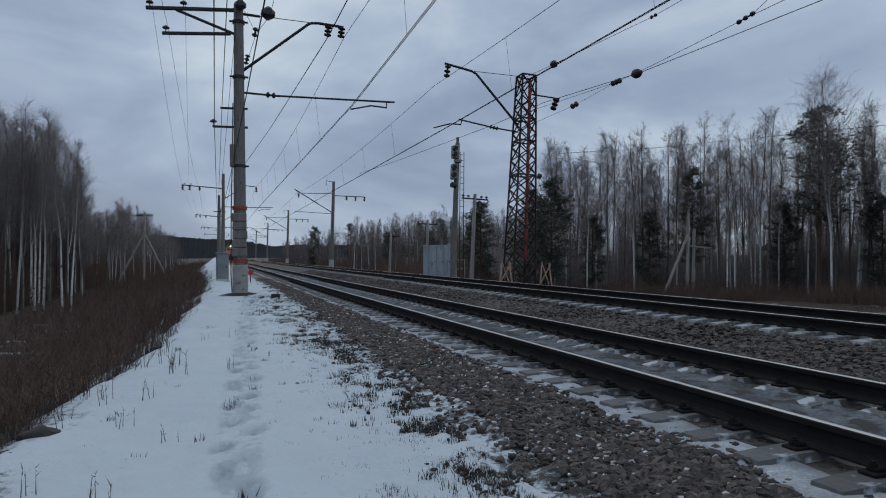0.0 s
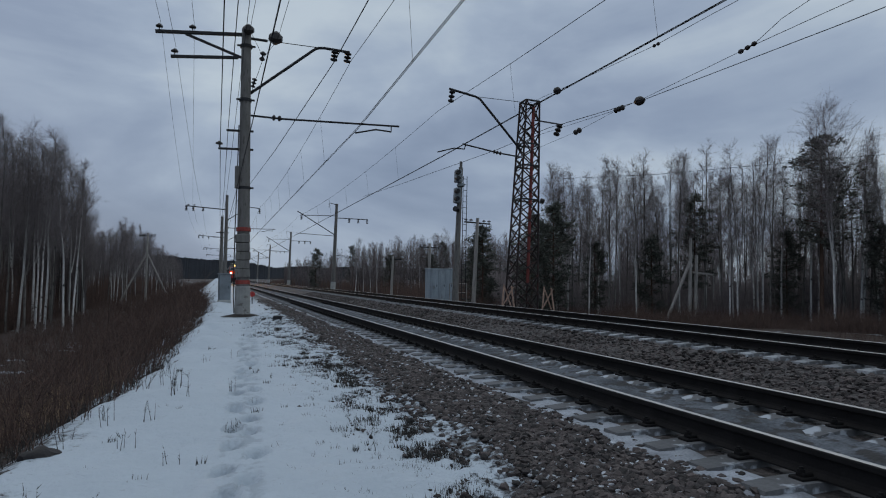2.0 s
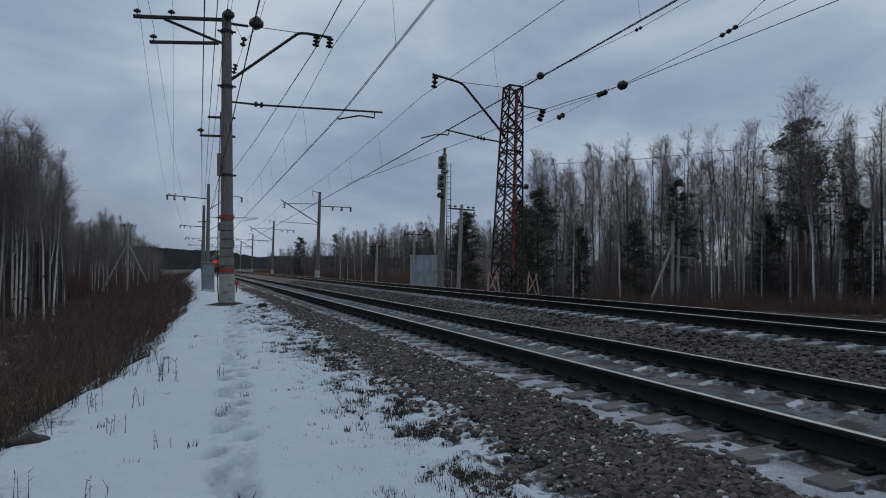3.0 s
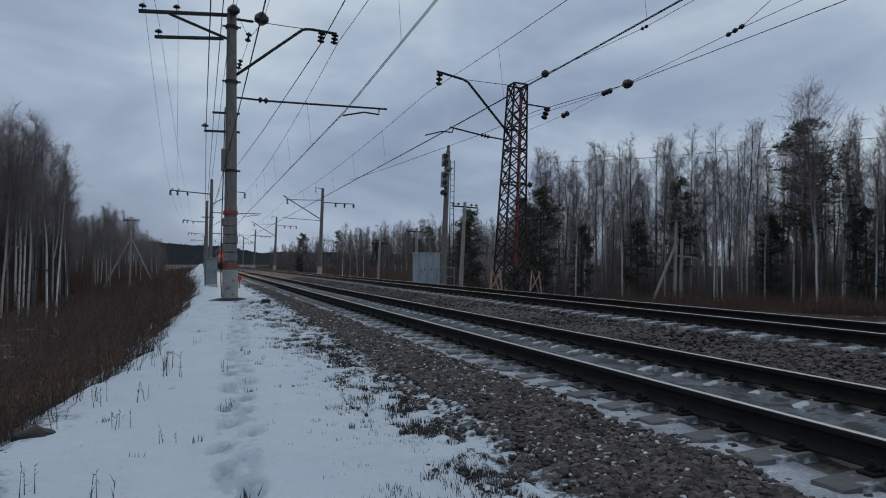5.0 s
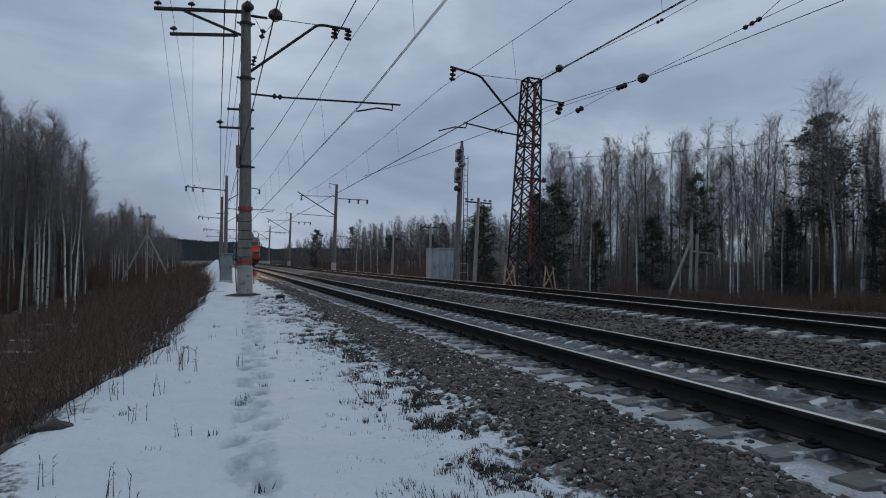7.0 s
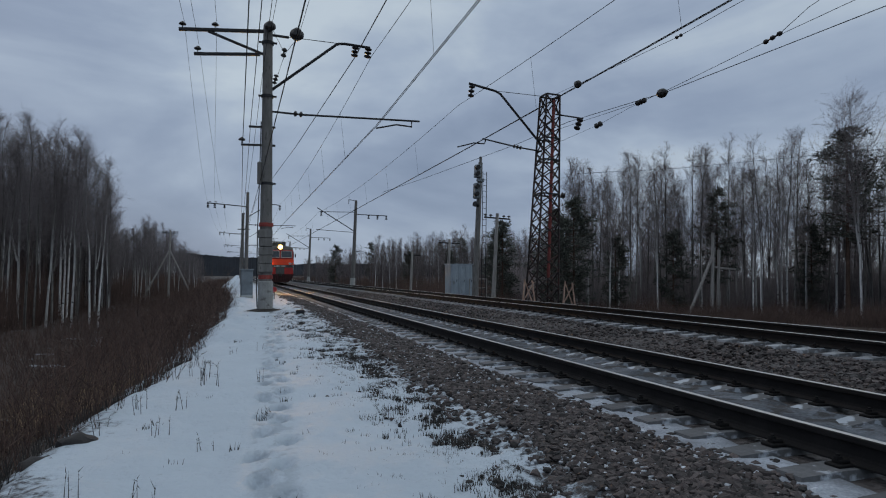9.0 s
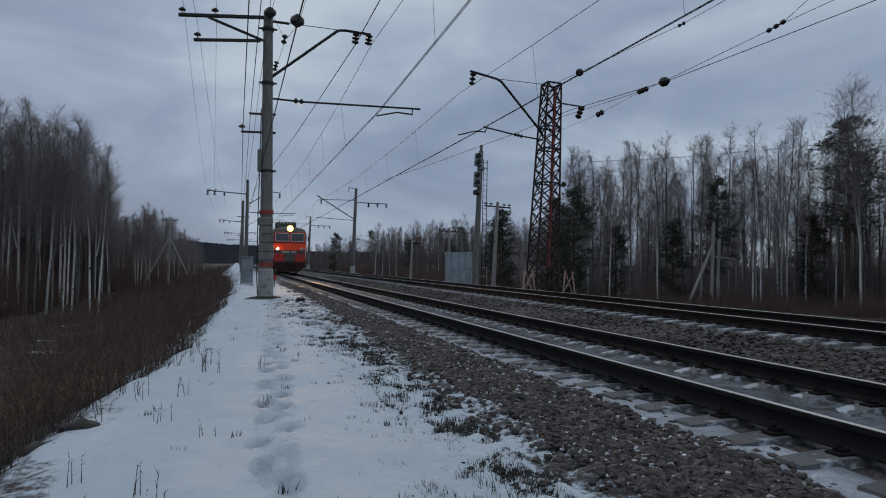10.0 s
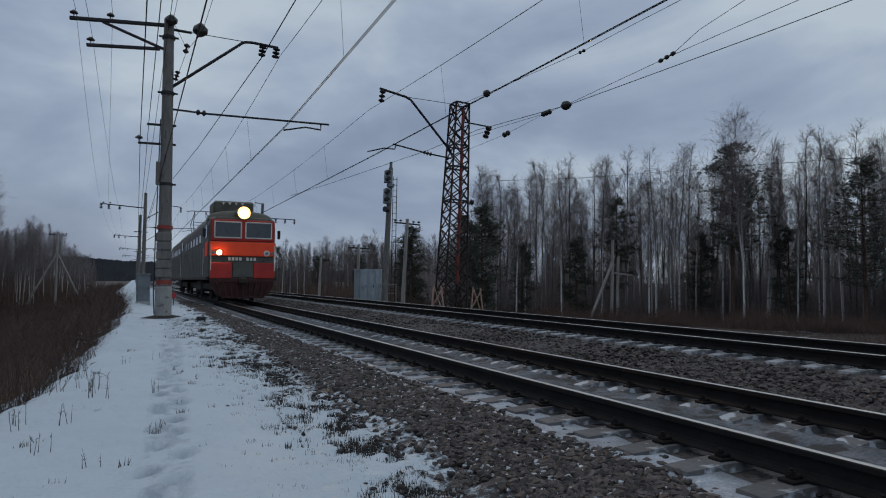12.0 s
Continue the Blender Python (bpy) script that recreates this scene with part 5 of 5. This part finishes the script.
def hill_ridge():
    g, n = Geo(), 700
    hr = random.Random(3)
    vs = []
    for i in range(n + 1):
        x = -900 + 1700 * i / n
        h = interp(x, (-900, -350, -40, 120, 800), (38, 50, 44, 27, 20)) + 5 * noise.noise((x * 0.012, 0, 0)) + hr.uniform(-1.5, 2.0)
        vs += [(x, 1500, -3), (x, 1520, h), (x, 1700, h * 1.05)]
    fs = []
    for i in range(n):
        a = 3 * i
        fs += [(a, a + 3, a + 4, a + 1), (a + 1, a + 4, a + 5, a + 2)]
    g.add(vs, fs)
    return tagged(part("hill", g, HILL), "dark wooded hill on the horizon", "hill", kind="structure")


hill_ridge()


# ---- snow details ----
def tuft_place(g):
    """A spot along the ragged snow edge; clumps gather where the cover is thin."""
    for _ in range(12):
        y = 2.3 + 20 * g.uniform(0, 1) ** 1.4
        x = -2.62 - abs(g.normal(0, 0.5)) if g.uniform() < 0.95 else g.uniform(-5.8, -2.6)
        if noise.noise((x * 3.4, y * 2.6, 20)) > -0.05 or g.uniform() < 0.12:
            break
    return x, y


def grass_tufts(count, seed):
    g = np.random.default_rng(seed)
    b, t, rad = [], [], []
    for _ in range(count):
        x, y = tuft_place(g)
        z = ground_z(x, y, False)
        for k in range(g.integers(4, 13)):
            px, py, h = x + g.normal(0, 0.03), y + g.normal(0, 0.03), g.uniform(0.015, 0.058)
            b.append((px, py, z - 0.03)), t.append((px + g.normal(0, 0.35) * h, py + g.normal(0, 0.35) * h, z + h)), rad.append(0.005)
    v, f = spikes(b, t, rad)
    return tagged(new("grass_tufts", tri_mesh("grass_tufts", v, f, DRY_GRASS)), "short dead grass blades poking through the snow", "grass", kind="stuff")


grass_tufts(1700, 61)


def dry_weed(x, y, h, seed):
    r = np.random.default_rng(seed)
    b, t, rad = [], [], []
    for _ in range(r.integers(2, 5)):
        px, py = r.normal(0, 0.05, 2)
        tip = np.array([px + r.normal(0, 0.12) * h, py + r.normal(0, 0.12) * h, h * r.uniform(0.7, 1.1)])
        b.append((px, py, -0.05)), t.append(tip), rad.append(0.005)
        for _ in range(4):
            f = r.uniform(0.4, 0.95)
            q = np.array([px, py, -0.05]) * (1 - f) + tip * f
            b.append(q), t.append(q + r.normal(0, 0.10, 3) * h + np.array([0, 0, 0.12 * h])), rad.append(0.003)
    v, f = spikes(b, t, rad)
    return tagged(part("dry_weed", tri_mesh("dry_weed", v, f, DRY_GRASS), None, m=pose(x, y, ground_z(x, y))), "thin dead weed stalks standing in the snow", "plant", "weeds in the snow")


wr = random.Random(9)
for i in range(34):
    y = 3.6 + 9 * wr.random() ** 1.4
    dry_weed(wr.uniform(snow_edge(y) + 0.1, -4.3), y, wr.uniform(0.14, 0.36), 100 + i)


# ---- the electric locomotive: two boxy sections ----
def loco_section(label, cab_front, raised):
    """One section, nose at y = 0, running towards -y; rail tops at z = 0."""
    L, hw = 16.2, 1.56
    s = thing("locomotive_section", label, "locomotive", group="locomotive sections")
    # body shell as one drawn-out outline with a rounded roof
    def outline(inset, top):
        w = hw - inset
        return [(-w, 1.12), (w, 1.12), (w, 3.62), (w - 0.05, 3.82), (w - 0.20, 4.02), (w - 0.55, 4.20 + top), (0, 4.30 + top),
                (-w + 0.55, 4.20 + top), (-w + 0.20, 4.02), (-w + 0.05, 3.82), (-w, 3.62)]
    g = Geo()
    rings = [(0.10, outline(0.16, -0.5)), (0.35, outline(0.03, -0.45)), (1.2, outline(0, -0.42)), (1.24, outline(0, 0)), (L, outline(0, 0))]
    n = len(rings[0][1])
    vs, fs = [], []
    for y, o in rings:
        vs += [(x, y, z) for x, z in o]
    for i in range(len(rings) - 1):
        fs += [(i * n + k, i * n + (k + 1) % n, (i + 1) * n + (k + 1) % n, (i + 1) * n + k) for k in range(n)]
    fs += [tuple(range(n))[::-1], tuple((len(rings) - 1) * n + k for k in range(n))]
    part("body", g.add(vs, fs), LOCO_GREEN, s, "grimy grey-green body")
    part("roof", Geo().prism([(hw + 0.012, 3.66), (hw - 0.03, 3.84), (hw - 0.19, 4.045), (hw - 0.54, 4.225), (0, 4.325), (-hw + 0.54, 4.225), (-hw + 0.19, 4.045),
                              (-hw + 0.03, 3.84), (-hw - 0.012, 3.66), (-hw + 0.2, 3.7), (0, 3.9), (hw - 0.2, 3.7)], 1.25, L - 0.02), LOCO_ROOF, s, "sooty olive roof")
    if cab_front:
        part("red_stripe", Geo().box((0, 0.03, 2.50), (3.02, 0.16, 0.66), 0.03), LOCO_RED, s, "bright red front band")
        for sd in (-1, 1):
            part("side_stripe", Geo().box((sd * (hw + 0.004), 0.95, 2.50), (0.03, 1.2, 0.66), 0.01), LOCO_RED, s)
            part("lower_panel", Geo().box((sd * 0.98, 0.03, 1.50), (0.98, 0.14, 0.74), 0.02), LOCO_DARK_RED, s, "dull red lower panel")
            win = part("windscreen", Geo().box((sd * 0.70, 0.045, 3.40), (1.16, 0.06, 0.70), 0.01), CAB_GLASS, s, "dark cab window")
            fr = Geo()
            for z in (3.03, 3.77):
                fr.box((sd * 0.70, 0.02, z), (1.24, 0.07, 0.055), 0.01)
            for x in (0.105, 1.295):
                fr.box((sd * x, 0.02, 3.40), (0.055, 0.07, 0.79), 0.01)
            part("window_frame", fr, WHITE_TRIM, win, "off-white window frame")
            part("wiper", Geo().beam((sd * 0.55, 0.0, 3.08), (sd * 0.85, 0.0, 3.5), 0.02, 0.02), BLACK_STEEL, win)
            part("mirror", Geo().box((sd * (hw + 0.16), 0.35, 3.25), (0.14, 0.10, 0.42), 0.03), BLACK_STEEL, s)
            part("lamp_housing", Geo().tube([(sd * 1.08, 0.02, 2.32), (sd * 1.08, -0.075, 2.32)], [0.15, 0.14], 16), WHITE_TRIM, s, "off-white lamp rim")
            part("marker_lamp", Geo().tube([(sd * 1.08, -0.08, 2.32), (sd * 1.08, -0.125, 2.32)], [0.075, 0.06], 16), LAMP_LOW if sd < 0 else LAMP_OFF, s,
                 "lit marker lamp" if sd < 0 else "unlit marker lamp")
            part("marker_lamp", Geo().tube([(sd * 1.33, -0.06, 2.32), (sd * 1.33, -0.10, 2.32)], [0.08, 0.07], 12), LAMP_OFF, s)
            part("handrail", Geo().tube([(sd * 1.45, -0.06, 1.5), (sd * 1.45, -0.06, 2.7)], 0.018, 6), WHITE_TRIM, s)
        part("centre_panel", Geo().box((0, 0.04, 1.52), (0.94, 0.10, 0.70), 0.02), LOCO_GREEN, s)
        for i in range(8):
            if i != 4:
                part("number_bar", Geo().box((-0.62 + i * 0.165, -0.005, 2.035), (0.11, 0.02, 0.15), 0.004), WHITE_TRIM, s)
        dome_rings, dn = ((0.07, 3.86, 0.02), (0.12, 3.88, 0.12), (0.30, 3.90, 0.14), (0.80, 3.91, 0.14), (0.90, 3.92, 0.36), (1.1, 3.93, 0.49), (1.52, 3.93, 0.52)), 15
        dv = [((1.44 + 0.09 * min(1.0, y)) * math.cos(k * math.pi / (dn - 1)), y, z + hh * math.sin(k * math.pi / (dn - 1)) ** 0.65) for y, z, hh in dome_rings for k in range(dn)]
        df = [(i * dn + k, i * dn + k + 1, (i + 1) * dn + k + 1, (i + 1) * dn + k) for i in range(len(dome_rings) - 1) for k in range(dn - 1)]
        df += [tuple(range(dn)), tuple((len(dome_rings) - 1) * dn + k for k in range(dn))]
        part("front_dome", Geo().add(dv, df), LOCO_ROOF, s, "rounded sooty cab roof", smooth=True)
        part("window_surround", Geo().box((0, 0.085, 3.38), (2.92, 0.10, 1.02), 0.04), LOCO_DARK_RED, s, "dull red windscreen surround")
        part("headlight_housing", Geo().lathe(0, 4.22, [(0.96, 0.004), (0.95, 0.32), (0.05, 0.31), (-0.03, 0.295), (-0.03, 0.105), (0.78, 0.105), (0.79, 0.004)]), LOCO_ROOF, s)
        part("headlight", Geo().lathe(0, 4.22, [(0.76, 0.09), (0.74, 0.09), (0.73, 0.004)], 16), LAMP_MAIN, s, "lit warm headlight bulb")
        # flat ring on the housing front, its glow added as the bulb's halo
        part("headlight_halo_ring", Geo().lathe(0, 4.22, [(-0.032, 0.285), (-0.046, 0.28), (-0.046, 0.105), (-0.032, 0.105)]), LAMP_RING, s, "glowing amber ring that imitates the headlight's halo")
        part("front_skirt", Geo().prism([(-1.5, 1.12), (-1.42, 0.75), (-1.2, 0.42), (-0.9, 0.22), (0.9, 0.22), (1.2, 0.42), (1.42, 0.75), (1.5, 1.12)], -0.02, 0.10), LOCO_UNDER_RED, s,
             "grimy dark red skirt")
        # roof housing with a row of pale triangular lugs
        part("roof_housing", Geo().box((-0.25, 2.6, 4.62), (1.9, 2.0, 0.62), 0.08), LOCO_ROOF, s)
        for x in (-0.75, -0.45, -0.15, 0.15):
            part("roof_bracket", Geo().prism([(x - 0.08, 4.86), (x + 0.08, 4.86), (x, 4.72)], 1.56, 1.59), WHITE_TRIM, s)
        part("buffer_beam", Geo().box((0, 0.10, 1.02), (2.9, 0.30, 0.22), 0.04), LOCO_UNDER_RED, s)
        for i in range(9):
            x = -1.2 + i * 0.3
            part("pilot_bar", Geo().beam((x, -0.05, 0.95), (x * 0.80, -0.12, 0.24), 0.10, 0.04), LOCO_UNDER_RED, s)
        part("pilot_foot", Geo().beam((-0.95, -0.10, 0.24), (0.95, -0.10, 0.24), 0.06, 0.10), LOCO_UNDER_RED, s)
        part("coupler", Geo().box((0, -0.25, 1.02), (0.36, 0.6, 0.34), 0.08), LOCO_UNDER, s)
    # sides: louvre windows, door, roof gear, underframe
    for sd in (-1, 1):
        for i in range(6):
            y = 4.0 + i * 1.9
            w = part("side_window", Geo().box((sd * (hw + 0.005), y, 3.15), (0.03, 0.80, 0.42), 0.01), CAB_GLASS, s)
            part("window_frame", Geo().box((sd * (hw + 0.003), y, 3.15), (0.022, 0.90, 0.52), 0.008), LOCO_UNDER, w)
        part("cab_side_window", Geo().box((sd * (hw + 0.005), 0.95, 3.35), (0.03, 0.75, 0.6), 0.01), CAB_GLASS, s)
        door = part("cab_door", Geo().box((sd * (hw + 0.006), 2.3, 2.35), (0.03, 0.68, 2.1), 0.01), LOCO_GREEN, s)
        part("door_handrail", Geo().tube([(sd * (hw + 0.05), 1.85, 1.3), (sd * (hw + 0.05), 1.85, 2.6)], 0.018, 6), WHITE_TRIM, door)
        for i in range(14):
            part("body_rib", Geo().box((sd * (hw + 0.004), 3.2 + i * 0.95, 2.0), (0.02, 0.05, 1.6), 0.006), LOCO_GREEN, s)
        part("side_sill", Geo().box((sd * (hw - 0.02), L / 2, 1.12), (0.14, L - 0.4, 0.16), 0.03), LOCO_UNDER, s)
    part("tank", Geo().box((0, L / 2, 0.75), (2.5, 2.6, 0.7), 0.12), LOCO_UNDER, s)
    for yb in (3.9, 12.3):
        b = part("bogie_frame", Geo().box((-1.1, yb, 0.72), (0.16, 4.6, 0.34), 0.05).box((1.1, yb, 0.72), (0.16, 4.6, 0.34), 0.05)
                 .box((0, yb, 0.8), (2.2, 0.6, 0.3), 0.05), LOCO_UNDER, s)
        for dy in (-1.5, 1.5):
            ws = new("wheelset")
            ws.parent = s
            ws.matrix_basis = pose(0, yb + dy, 0.625)
            part("axle", Geo().tube([(-1.0, 0, 0), (1.0, 0, 0)], 0.09, 8), LOCO_UNDER, ws)
            for sd in (-1, 1):
                wg = Geo().tube([(sd * 0.74, 0, 0), (sd * 0.77, 0, 0), (sd * 0.77, 0, 0), (sd * 0.87, 0, 0)], [0.655, 0.655, 0.625, 0.62], 24)
                for k in range(6):
                    a = k * math.pi / 3
                    wg.beam((sd * 0.885, 0, 0), (sd * 0.885, 0.5 * math.cos(a), 0.5 * math.sin(a)), 0.03, 0.09)
                part("wheel", wg, LOCO_UNDER, ws)
    # pantograph and roof cabling
    pan = Geo()
    for sd in (-1, 1):
        pan.tube([(sd * 0.55, 5.2, 4.45), (sd * 0.55, 7.4, 4.45)], 0.035, 6)
        if raised:
            pan.tube([(sd * 0.5, 5.4, 4.5), (sd * 0.60, 4.9, 5.45), (sd * 0.40, 6.2, 6.40)], 0.028, 6)
            pan.tube([(sd * 0.5, 7.2, 4.5), (sd * 0.60, 7.7, 5.45), (sd * 0.40, 6.4, 6.40)], 0.028, 6)
        else:
            pan.tube([(sd * 0.5, 5.4, 4.5), (sd * 0.42, 6.9, 4.75), (sd * 0.42, 5.7, 4.85)], 0.028, 6)
    if raised:
        pan.tube([(-0.6, 4.9, 5.45), (0.6, 4.9, 5.45)], 0.022, 6)
        pan.tube([(-0.6, 7.7, 5.45), (0.6, 7.7, 5.45)], 0.022, 6)
        pan.tube([(-1.0, 6.3, 6.36), (-0.7, 6.3, 6.44), (0.7, 6.3, 6.44), (1.0, 6.3, 6.36)], 0.03, 6)
    else:
        pan.tube([(-0.85, 5.7, 4.86), (0.85, 5.7, 4.86)], 0.035, 6)
    part("pantograph", pan, BLACK_STEEL, s)
    roofline = Geo()
    for i in range(8):
        roofline.discs((-0.9, 4.5 + i * 1.4, 4.15), (-0.9, 4.5 + i * 1.4, 4.5), 0.09, 2)
    roofline.tube([(-0.9, 4.5, 4.52), (-0.9, 14.3, 4.52)], 0.02, 5)
    part("roof_cable", roofline, BLACK_STEEL, s)
    part("roof_box", Geo().box((0.2, 10.0, 4.48), (1.5, 2.6, 0.36), 0.08), LOCO_ROOF, s)
    return s


lead = loco_section("red-fronted grey-green electric locomotive with lit headlight on the rails", True, False)
trail = loco_section("grey-green rear locomotive section coupled behind the cab unit", False, True)


# ---- what moves ----
SPEED = 14.9
NOSE_Y = ((0.0, 208.0), (2.5, 169.5), (5.0, 131.0), (5.5, 123.4), (6.5, 109.4), (7.5, 95.8), (9.5, 70.3), (10.5, 55.0), (11.0, 47.5), (11.5, 39.6), (12.0, 32.0))


def motions():
    for section, back in ((lead, 0.0), (trail, 16.45)):
        walk(section, [(t, pose(0, y + back, 0.004)) for t, y in NOSE_Y])
        turn = math.degrees(SPEED / FPS / 0.625)
        for ws in [c for c in section.children if c.name.startswith("wheelset")]:
            y, z = ws.location.y, ws.location.z
            walk(ws, [(i / FPS, pose(0, y, z, turn * i)) for i in range(12 * FPS + 1)])


motions()
